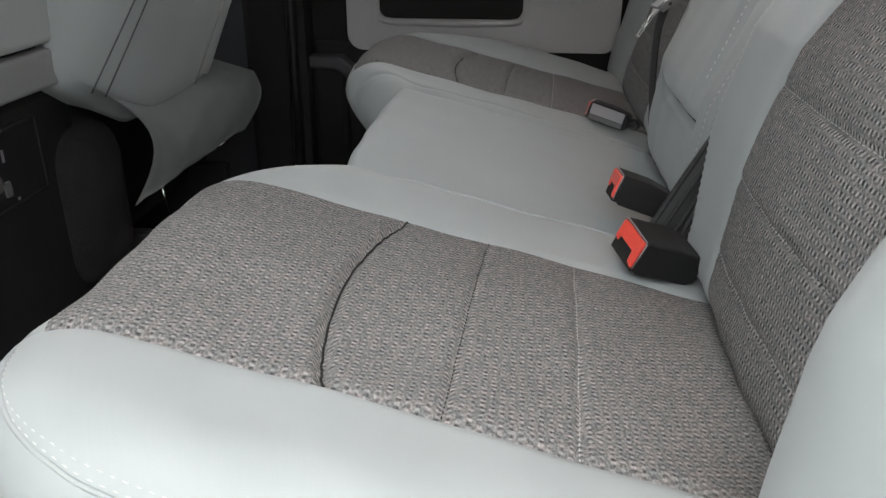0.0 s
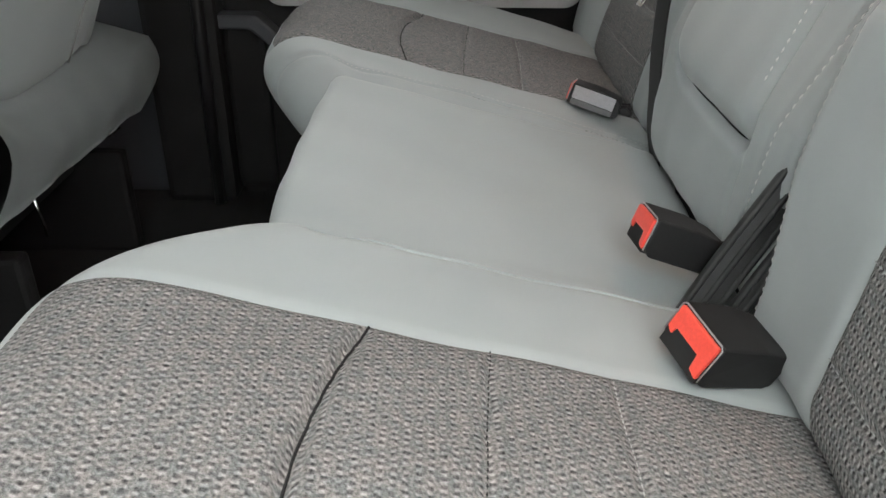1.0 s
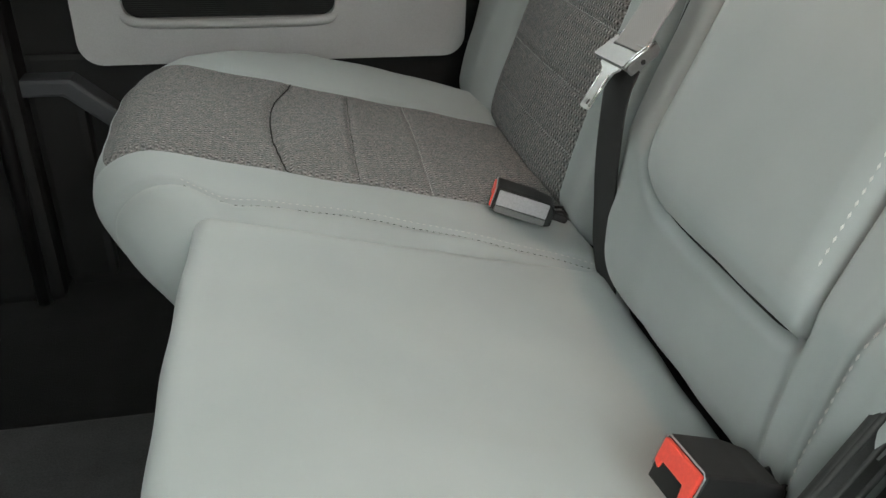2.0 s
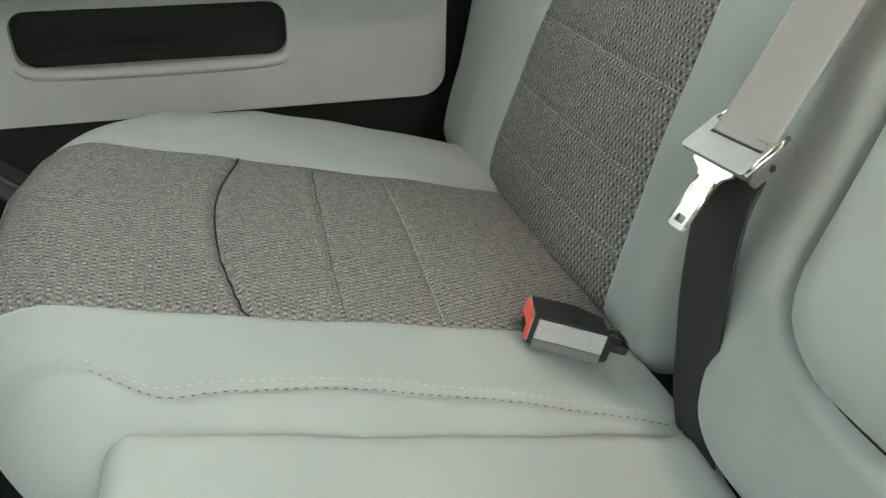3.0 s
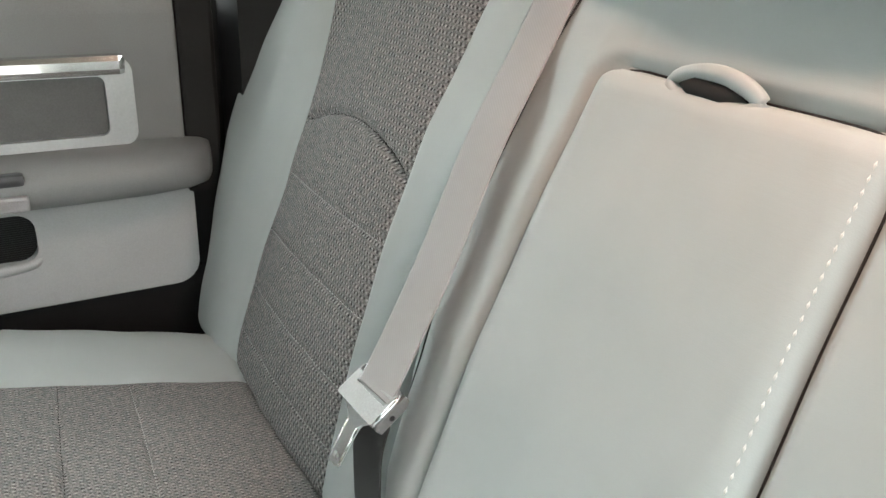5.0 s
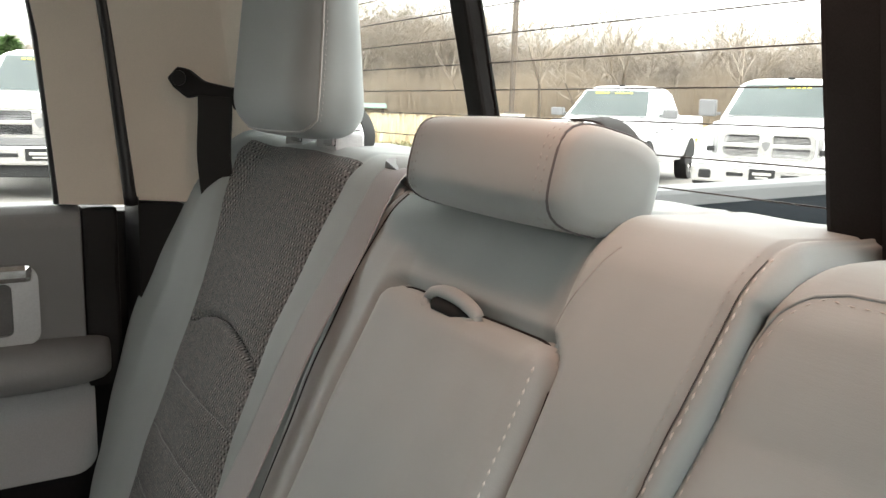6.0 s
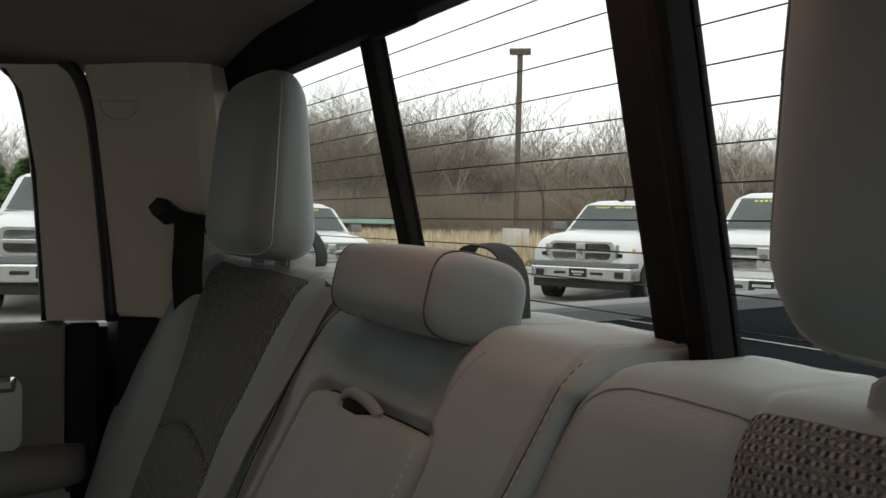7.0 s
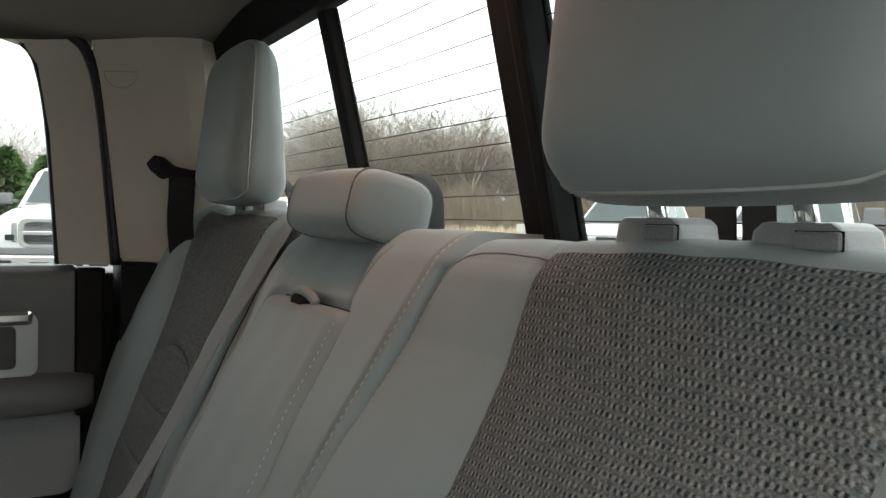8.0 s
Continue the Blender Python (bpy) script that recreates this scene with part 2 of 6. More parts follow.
def ring(outer, inner, axis, d0, d1):
    """A frame: the space between two outlines with the same number of points, from d0 to d1."""
    put = {"x": lambda a, b, d: (d, a, b), "y": lambda a, b, d: (a, d, b), "z": lambda a, b, d: (a, b, d)}[axis]
    bm = bmesh.new()
    loops = [[bm.verts.new(put(a, b, d)) for a, b in line] for line, d in ((outer, d0), (outer, d1), (inner, d1), (inner, d0))]
    n = len(outer)
    for j in range(4):
        p, q = loops[j], loops[(j + 1) % 4]
        for k in range(n):
            bm.faces.new((p[k], p[(k + 1) % n], q[(k + 1) % n], q[k]))
    bmesh.ops.recalc_face_normals(bm, faces=bm.faces)
    return bm


def tube(points, radius, sides=8, closed=False):
    """A round bar along points; radius may be a list."""
    pts = [Vector(p) for p in points]
    bm = bmesh.new()
    rows = []
    for k, p in enumerate(pts):
        way = (pts[min(k + 1, len(pts) - 1)] - pts[max(k - 1, 0)]).normalized()
        side = way.cross(Vector((0, 0, 1)) if abs(way.z) < 0.95 else Vector((1, 0, 0))).normalized()
        up = side.cross(way)
        r = radius[k] if isinstance(radius, (list, tuple)) else radius
        rows.append([bm.verts.new(p + r * (math.cos(a) * side + math.sin(a) * up)) for a in (2 * math.pi * j / sides for j in range(sides))])
    for a, b in zip(rows, rows[1:]):
        for j in range(sides):
            bm.faces.new((a[j], a[(j + 1) % sides], b[(j + 1) % sides], b[j]))
    bm.faces.new(rows[0][::-1])
    bm.faces.new(rows[-1])
    bmesh.ops.recalc_face_normals(bm, faces=bm.faces)
    return bm


def strap(name, points, across, width, thick, mat, parent, label=""):
    """A webbing strap along points, as a thin band with real thickness; across: its width's direction, one or per point."""
    pts = [Vector(p) for p in points]
    verts, uvs, along = [], [], 0.0
    for k, p in enumerate(pts):
        way = (pts[min(k + 1, len(pts) - 1)] - pts[max(k - 1, 0)]).normalized()
        a = Vector(across[k] if isinstance(across, list) else across)
        a = (a - way * a.dot(way)).normalized()
        n = way.cross(a)
        along += (p - pts[k - 1]).length if k else 0
        for s, h in ((-0.5, 0.4), (-0.46, 0.5), (0.46, 0.5), (0.5, 0.4), (0.5, -0.4), (0.46, -0.5), (-0.46, -0.5), (-0.5, -0.4)):
            verts.append(p + a * s * width + n * h * thick)
            uvs.append((s * width, along))
    faces = [(8 * k + j, 8 * k + (j + 1) % 8, 8 * k + 8 + (j + 1) % 8, 8 * k + 8 + j) for k in range(len(pts) - 1) for j in range(8)]
    faces += [tuple(range(7, -1, -1)), tuple(range(8 * len(pts) - 8, 8 * len(pts)))]
    data = bpy.data.meshes.new(name)
    data.from_pydata(verts, [], faces)
    layer = data.uv_layers.new(name="UVMap")
    for loop in data.loops:
        layer.data[loop.index].uv = uvs[loop.vertex_index]
    return finish(name, data, mat, parent, label)


def smooth_line(points, n):
    """n points of a smooth curve through the given ones."""
    p = np.array(points, float)
    k = np.arange(len(p))
    t = np.linspace(0, len(p) - 1, n)
    i = np.clip(t.astype(int), 0, len(p) - 2)
    f = (t - i)[:, None]
    a, b, c, d = p[np.clip(i - 1, 0, None)], p[i], p[i + 1], p[np.clip(i + 2, None, len(p) - 1)]
    return 0.5 * (2 * b + (c - a) * f + (2 * a - 5 * b + 4 * c - d) * f ** 2 + (3 * b - a - 3 * c + d) * f ** 3)


def pillow(u, v, ends, r, step, place, relief=None, flip=False, snap=(), deep=0.15):
    """An upholstered form over the box u x v, rolled over its edges by the radii r and drawn down the sides by ends (past u0, u1, v0, v1).
    place turns (u, v, drop) into a place. Returns the grid of places, and u and v of its nodes."""
    us = np.arange(u[0] - ends[0], u[1] + ends[1] + step / 2, step)
    vs = np.arange(v[0] - ends[2], v[1] + ends[3] + step / 2, step)
    U, V = np.meshgrid(us, vs, indexing="ij")
    for edge in snap:       # pull the nodes next to an outline onto it
        d = edge(U, V)
        h = 1e-4
        gu, gv = (edge(U + h, V) - d) / h, (edge(U, V + h) - d) / h
        near = np.abs(d) < step * 0.55
        U, V = U - np.where(near, d * gu, 0), V - np.where(near, d * gv, 0)
    eu = np.minimum(U - u[0], 0) + np.maximum(U - u[1], 0)
    ev = np.minimum(V - v[0], 0) + np.maximum(V - v[1], 0)
    e = np.hypot(eu, ev)
    safe = np.where(e > 0, e, 1)
    ru = np.where(U < u[0], r[0], r[1])
    rv = np.where(V < v[0], r[2], r[3])
    r = (np.abs(eu) * ru + np.abs(ev) * rv) / np.maximum(np.abs(eu) + np.abs(ev), 1e-9) + 1e-6
    a = np.minimum(e / r, math.pi / 2)
    hor = r * np.sin(a)
    drop = r * (1 - np.cos(a)) + np.maximum(e - r * math.pi / 2, 0)
    drop = np.minimum(drop, deep)
    uu = np.clip(U, *u) + eu / safe * hor
    vv = np.clip(V, *v) + ev / safe * hor
    P = place(uu, vv, drop)
    if relief is not None:
        d1 = np.gradient(P, axis=0)
        d2 = np.gradient(P, axis=1)
        n = np.cross(d1, d2)
        n /= np.maximum(np.linalg.norm(n, axis=2, keepdims=True), 1e-9)
        P = P + n * (relief(U, V) * (-1 if flip else 1))[..., None]
    return P, U, V


def sheets(P, U, V, region, names, flip):
    """Splits the grid into meshes by region(u, v), an array of numbers at the face middles; returns {number: mesh}."""
    rows, cols = U.shape
    um, vm = (U[:-1, :-1] + U[1:, 1:]) / 2, (V[:-1, :-1] + V[1:, 1:]) / 2
    which = region(um, vm)
    index = np.arange(rows * cols).reshape(rows, cols)
    quads = np.stack([index[:-1, :-1], index[1:, :-1], index[1:, 1:], index[:-1, 1:]], -1)
    if flip:
        quads = quads[..., ::-1]
    made = {}
    flatP, flatUV = P.reshape(-1, 3), np.stack([V.ravel(), U.ravel()], -1)
    for k in names:
        q = quads[which == k]
        used, back = np.unique(q, return_inverse=True)
        data = bpy.data.meshes.new(names[k])
        data.from_pydata(flatP[used].tolist(), [], back.reshape(-1, 4).tolist())
        layer = data.uv_layers.new(name="UVMap")
        loops = np.empty(len(data.loops), dtype=np.int32)
        data.loops.foreach_get("vertex_index", loops)
        layer.data.foreach_set("uv", flatUV[used][loops].ravel())
        made[k] = data
    return made


def groove(dist, width, depth):
    return -depth * np.exp(-(dist / width) ** 2)


def stitches(name, line, normal, mat, parent, length=0.0045, gap=0.003, width=0.0011, lift=0.0004, label=""):
    """A row of thread stitches along a line of points, each a small raised lozenge."""
    pts = [Vector(p) for p in line]
    nrm = [Vector(n) for n in normal]
    verts, faces = [], []
    along, want = 0.0, 0.0
    for k in range(1, len(pts)):
        seg = pts[k] - pts[k - 1]
        size = seg.length
        while size > 0 and want <= along + size:
            p = pts[k - 1] + seg * ((want - along) / size)
            way, n = seg.normalized(), nrm[k].normalized()
            side = n.cross(way).normalized()
            b = len(verts)
            for a, s, h in ((-0.5, 0, -0.3), (0, -1, -0.3), (0.5, 0, -0.3), (0, 1, -0.3), (-0.2, 0, 1), (0.2, 0, 1)):
                verts.append(p + way * a * length + side * s * width * 0.6 + n * (lift + h * width * 0.5))
            for f in ((0, 1, 4), (1, 5, 4), (1, 2, 5), (2, 3, 5), (3, 4, 5), (3, 0, 4)):
                faces.append(tuple(b + i for i in f))
            want += length + gap
        along += size
    data = bpy.data.meshes.new(name)
    data.from_pydata([tuple(v) for v in verts], [], faces)
    return finish(name, data, mat, parent, label)


def on_grid(P, U, V, line):
    """Places and normals on a grid, at a line of (u, v)."""
    us, vs = U.mean(1), V.mean(0)
    out, nrm = [], []
    for a, b in line:
        i = int(np.clip(np.searchsorted(us, a) - 1, 0, len(us) - 2))
        j = int(np.clip(np.searchsorted(vs, b) - 1, 0, len(vs) - 2))
        f, g = (a - us[i]) / (us[i + 1] - us[i]), (b - vs[j]) / (vs[j + 1] - vs[j])
        out.append((P[i, j] * (1 - f) + P[i + 1, j] * f) * (1 - g) + (P[i, j + 1] * (1 - f) + P[i + 1, j + 1] * f) * g)
        n = np.cross(P[i + 1, j] - P[i, j], P[i, j + 1] - P[i, j])
        nrm.append(n / max(np.linalg.norm(n), 1e-9))
    return out, nrm


# ---- rear seats ----
CURVE = np.array([(0.285, 0.30), (0.300, 0.36), (0.325, 0.48), (0.345, 0.55), (0.375, 0.63), (0.41, 0.70), (0.455, 0.80), (0.50, 0.885), (0.54, 0.96)])
fitted = np.polyfit(CURVE[:, 1], CURVE[:, 0], 3)
ZS = np.linspace(0.28, 1.0, 300)
XS = np.polyval(fitted, ZS)
ARC = np.concatenate([[0], np.cumsum(np.hypot(np.diff(XS), np.diff(ZS)))])


def arc_at(z):
    return float(np.interp(z, ZS, ARC))


def back_place(side, centre, forward=None, level=0.45):
    """Backrest places: u along the reclined profile, v from the middle line, drop into the back."""
    top = [None]

    def place(u, v, drop):
        z = np.interp(u, ARC, ZS)
        x = np.interp(u, ARC, XS)
        slope = np.polyval(np.polyder(fitted), z)
        length = np.hypot(1, slope)
        nx, nz = -1 / length, slope / length
        push = -drop + (forward(z, v) if forward else 0)
        rise = np.clip((u - top[0]) / 0.03, 0, 1) * drop * level if top[0] is not None else 0
        return np.stack([x + nx * push, centre + side * v, z + nz * push + rise], -1)

    place.top = top
    return place


def outer_seat(side, label):
    """One outer rear seat: cushion and backrest with knit inserts; side is +1 at the far door and -1 at the near one."""
    seat = thing("rear_seat", label, "car seat", "rear seats")
    seat.location = (0.1, YC + side * 0.46, 0.30)
    base = Matrix.Translation(-seat.location)
    flip = side < 0

    def hung(ob):
        ob.matrix_parent_inverse = base
        return ob

    # cushion
    def place(u, v, drop):
        front = np.clip((0.08 - u) / 0.24, 0, 1)
        front = front * front * (3 - 2 * front)
        inward = (0.085 if side < 0 else 0.055) * np.clip((0.31 - v) / 0.13, 0, 1 if side < 0 else 1.6) ** 2
        outward = (0.010 if side < 0 else 0.045) * np.clip((v - 0.46) / 0.20, 0, 1) ** 2 + (0.038 if side < 0 else 0.06) * np.clip((v - EDGE + 0.075) / 0.13, 0, 1) ** 2
        x = u + front * (outward + inward) + np.where(u < -0.10, 5 * np.maximum(drop - 0.035, 0) ** 2, 0)
        level = u + front * (inward if side < 0 else outward + inward)
        rise = np.clip((v - 0.47) / 0.16, 0, 1) if side < 0 else np.clip((v - 0.545) / 0.115, 0, 1)
        lift = 0.015 * np.clip((0.30 - u) / 0.25, 0, 1) if side < 0 else 0.019 * np.interp(u, [-0.14, -0.05, 0.05, 0.20, 0.31], [0, 0.4, 1, 1, 0.7])
        z = 0.434 - 0.25 * level - drop + lift * rise * rise * (3 - 2 * rise)
        if side > 0:      # runs on under the centre cushion's edge
            dip = np.clip((0.197 - v) / 0.05, 0, 1)
            z = z - 0.012 * dip * dip * (3 - 2 * dip)
        return np.stack([x, YC + side * v, z], -1)

    IN, OUT = 0.288, (0.565 if side < 0 else 0.566)
    EDGE, LIP = (0.625, 0.198) if side < 0 else (0.652, 0.150)
    share = lambda v: np.clip((v - IN) / (OUT - IN), 0, 1)
    seam1 = lambda v: (0.006 if side < 0 else 0.012) + 0.010 * side * share(v) - 0.084 * share(v) * (1 - share(v))
    seam2 = lambda v: 0.078 + 0.016 * side * share(v) - 0.010 * share(v) * (1 - share(v))
    seam3 = lambda v: 0.153 + 0.013 * side * share(v)

    def relief(u, v):
        inside = np.clip((v - IN) / 0.008, 0, 1) * np.clip((OUT - v) / 0.008, 0, 1) * (u > -0.17)
        d = groove(u - seam1(v), 0.0040, 0.008) + groove(u - seam2(v), 0.003, 0.0035) + groove(u - seam3(v), 0.003, 0.0035)
        d = d * inside
        if side > 0:
            d += groove(v - np.interp(u, [-0.10, -0.079, -0.065, -0.046, 0.0, 0.055, 0.167, 0.295], [0.222, 0.205, 0.200, 0.202, 0.209, 0.213, 0.202, 0.180]), 0.004, 0.004) * (v < 0.25)
        d += groove(v - IN, 0.004, 0.003) + groove(v - OUT, 0.004, 0.003)
        d += 0.004 * inside * np.sin(np.clip((v - IN) / (OUT - IN), 0, 1) * math.pi)
        d += 0.0012 * np.sin(u * 47 + v * 31) * np.sin(v * 53 - u * 17)
        return d

    P, U, V = pillow((-0.123 if side < 0 else -0.103, 0.272 if side < 0 else 0.288), (LIP, EDGE), (0.22, 0.05, 0.10, 0.18), (0.07, 0.03, 0.024 if side < 0 else 0.009, 0.052), 0.0036, place, relief, flip, (lambda u, v: v - IN, lambda u, v: v - OUT))
    made = sheets(P, U, V, lambda u, v: ((v > IN) & (v < OUT) & (u > -0.165)).astype(int), {0: "cushion", 1: "knit_insert"}, flip)
    cushion = hung(finish("cushion", made[0], CLOTH, seat, "smooth light grey trim cloth cushion"))
    finish("knit_insert", made[1], KNIT, cushion, "dark grey chunky knit insert")
    for name, f, mat in (("insert_seam", seam1, THREAD_AND_GAP_BLACK), ("insert_seam", seam2, THREAD_AND_GAP_BLACK), ("insert_seam", seam3, SEAM_THREAD)):
        line, nrm = on_grid(P, U, V, [(float(f(b)), b) for b in np.linspace(IN, OUT, 60)])
        if f is seam1:
            part(name, tube([Vector(p) + Vector(n) * side * 0.0003 for p, n in zip(line, nrm)], 0.0009, 6), mat, cushion, smooth=True)
        else:
            stitches(name, line, [n * side for n in nrm], mat, cushion, 0.004, 0.0012, 0.0011, 0.0005)
    # top stitching along the outer and inner bolsters
    paths = [[(-0.160, EDGE - 0.10), (-0.158, EDGE - 0.05), (-0.140, EDGE - 0.005), (-0.095, EDGE + 0.022), (-0.03, EDGE + 0.030), (0.08, EDGE + 0.030), (0.18, EDGE + 0.028), (0.285, EDGE + 0.026)]]
    if side < 0:
        paths = [[(-0.172, 0.580), (-0.168, 0.604), (-0.162, 0.636), (-0.152, 0.652), (-0.139, 0.661), (-0.122, 0.667), (-0.08, 0.671), (-0.02, 0.672), (0.08, 0.670), (0.18, 0.667), (0.262, 0.664)]]
    else:
        paths.append([(-0.10, 0.222), (-0.079, 0.205), (-0.065, 0.200), (-0.046, 0.202), (0.0, 0.209), (0.055, 0.213), (0.167, 0.202), (0.288, 0.181)])
    if side < 0:      # raised welt beside the outer top stitching
        line, nrm = on_grid(P, U, V, [(a, c + 0.010) for a, c in smooth_line(paths[0], 110)])
        part("welt", tube([Vector(p) for p in line], 0.0015, 6), CLOTH, cushion, smooth=True)
    for path in paths:
        for shift in (0.0, 0.006):
            line, nrm = on_grid(P, U, V, [(a, c + shift) for a, c in smooth_line(path, 110)])
            stitches("top_stitch", line, [n * side for n in nrm], THREAD_AND_GAP_BLACK if side > 0 and path is not paths[0] and not shift else THREAD, cushion, 0.0036, 0.0026, 0.0007, 0.0002)

    if side < 0:      # piping along the edge beside the centre cushion
        line, nrm = on_grid(P, U, V, [(a, LIP - 0.010 + 0.03 * max(0, -0.05 - a)) for a in np.linspace(-0.066, 0.262, 90)])
        part("piping", tube([Vector(p) + Vector(n) * side * 0.0004 for p, n in zip(line, nrm)], [0.0004 + 0.0015 * min(1, k / 8) for k in range(90)], 6), CLOTH, cushion, smooth=True)

    # backrest
    inner = lambda z: np.interp(z, [0.40, 0.60, 0.72, 0.80, 0.90], [0.286, 0.303, 0.310, 0.3056, 0.302] if side > 0 else [0.342, 0.350, 0.366, 0.344, 0.322])

    def bolster(z, v):
        t = np.clip((v - BOUT + 0.02) / 0.09, 0, 1)
        swell = t * t * (3 - 2 * t) * (0.056 * np.interp(z, [0.36, 0.50, 0.70, 0.82], [1, 1, 0.4, 0.0]) if side < 0 else np.interp(z, [0.36, 0.50, 0.70, 0.82, 0.90], [0.018, 0.018, 0.024, 0.032, 0.030]))
        if side < 0:      # the near back stands a little further forward at its foot
            swell = swell + np.interp(z, [0.30, 0.40, 0.48, 0.57, 0.68, 0.80], [0.036, 0.040, 0.054, 0.058, 0.028, 0.0])
        return swell

    lean = back_place(side, YB, bolster)

    def place(u, v, drop):
        z = np.interp(u, ARC, ZS)
        w = np.clip(np.where(v < BIN, (v - 0.215) / (BIN - 0.215), (BOUT - v) / (BOUT - BIN)), 0, 1)
        w2 = np.clip(np.where(v < BOUT, (v - BIN) / (BOUT - BIN), (0.70 - v) / (0.70 - BOUT)), 0, 1)
        far = np.interp(z, [0.40, 0.60, 0.72, 0.88], [0.005, -0.012, 0.0, 0.040]) if side > 0 else 0
        edge = np.interp(z, [0.42, 0.48, 0.55, 0.68, 0.80, 0.90], [0.030, 0.020, 0.009, -0.003, -0.005, 0.010]) * np.clip((BIN - v) / (BIN - 0.225), 0, 1.2) if side < 0 else 0
        outer = 0.026 * np.interp(z, [0.45, 0.60, 0.72, 0.82, 0.90], [0.3, 1.9, 2.3, 2.4, 1.8]) * np.clip((v - BOUT) / 0.09, 0, 1) if side > 0 else 0
        return lean(u, v + (inner(z) - BIN) * w + far * w2 + edge + outer, drop)

    u0, u1 = arc_at(0.392 if side < 0 else 0.378), arc_at(0.850 if side < 0 else 0.872)
    lean.top[0] = u1
    BIN, BOUT = 0.325, (0.600 if side < 0 else 0.563)
    lines = [arc_at(z) for z in (0.415, 0.475, 0.545, 0.615)]
    arch = lambda v: arc_at(0.672) + 0.030 * np.clip(1 - ((v - 0.445) / 0.12) ** 2, 0, 1)

    def relief(u, v):
        inside = np.clip((v - BIN) / 0.008, 0, 1) * np.clip((BOUT - v) / 0.008, 0, 1)
        d = groove(u - arch(v), 0.0040, 0.009)
        for k in lines:
            d = d + groove(u - k, 0.003, 0.003)
        d = d * inside * (u < u1 + 0.02)
        d += groove(v - BIN, 0.004, 0.003) + groove(v - BOUT, 0.004, 0.003)
        d += 0.006 * inside * np.sin(np.clip((v - BIN) / (BOUT - BIN), 0, 1) * math.pi)
        d += 0.0012 * np.sin(u * 37 + v * 41) * np.sin(v * 43 - u * 19)
        return d

    P, U, V = pillow((u0, u1), (0.225 if side < 0 else 0.238, 0.675), (0.10, 0.18, 0.14, 0.16), (0.04, 0.035, 0.018 if side < 0 else 0.035, 0.06 if side < 0 else 0.048), 0.0038, place, relief, flip, (lambda u, v: v - BIN, lambda u, v: v - BOUT, lambda u, v: np.where((v > BIN - 0.004) & (v < BOUT + 0.004), u - u1 - 0.03, 1.0)))
    made = sheets(P, U, V, lambda u, v: ((v > BIN) & (v < BOUT) & (u < u1 + 0.030)).astype(int), {0: "backrest", 1: "knit_insert"}, flip)
    back = hung(finish("backrest", made[0], CLOTH, seat, "smooth light grey trim cloth backrest"))
    finish("knit_insert", made[1], BACK_KNIT, back, "dark grey chunky knit insert with gap shade painted in")
    marks = [(arch, THREAD_AND_GAP_BLACK)] + [((lambda v, k=k: k), SEAM_THREAD) for k in lines]
    for f, mat in marks:
        line, nrm = on_grid(P, U, V, [(float(f(b)), b) for b in np.linspace(BIN, BOUT, 50)])
        stitches("insert_seam", line, [n * side for n in nrm], mat, back, 0.005, 0.0012, 0.0014 if mat is THREAD_AND_GAP_BLACK else 0.0011, 0.0005)
    hem = 0.212 if side < 0 else 0.236      # sewn edge: up the inner side, then along the top
    turn = [(min(a, u1 + 0.026), hem + 0.030 * (1 - math.sqrt(max(0, 1 - max(0, (a - u1 + 0.012) / 0.038) ** 2)))) for a in np.linspace(u0, u1 + 0.026, 110)]
    turn += [(u1 + 0.026, b) for b in np.linspace(hem + 0.032, BIN, 24)]
    line, nrm = on_grid(P, U, V, turn)
    if side > 0:
        return seat
    part("edge_seam", tube([Vector(p) + Vector(n) * side * 0.0002 for p, n in zip(line, nrm)], 0.0012, 5), CLOTH, back, smooth=True)
    line, nrm = on_grid(P, U, V, [(a - (0.006 if b > hem + 0.029 else 0), b + (0.006 if b <= hem + 0.029 else 0)) for a, b in turn])
    stitches("top_stitch", line, [n * side for n in nrm], THREAD, back, 0.0045, 0.003, 0.0010, 0.0004)
    return seat


outer_seat(1, "grey cloth rear seat with dark knit inserts beside far door")
outer_seat(-1, "grey cloth rear seat with dark knit inserts beside open doorway")


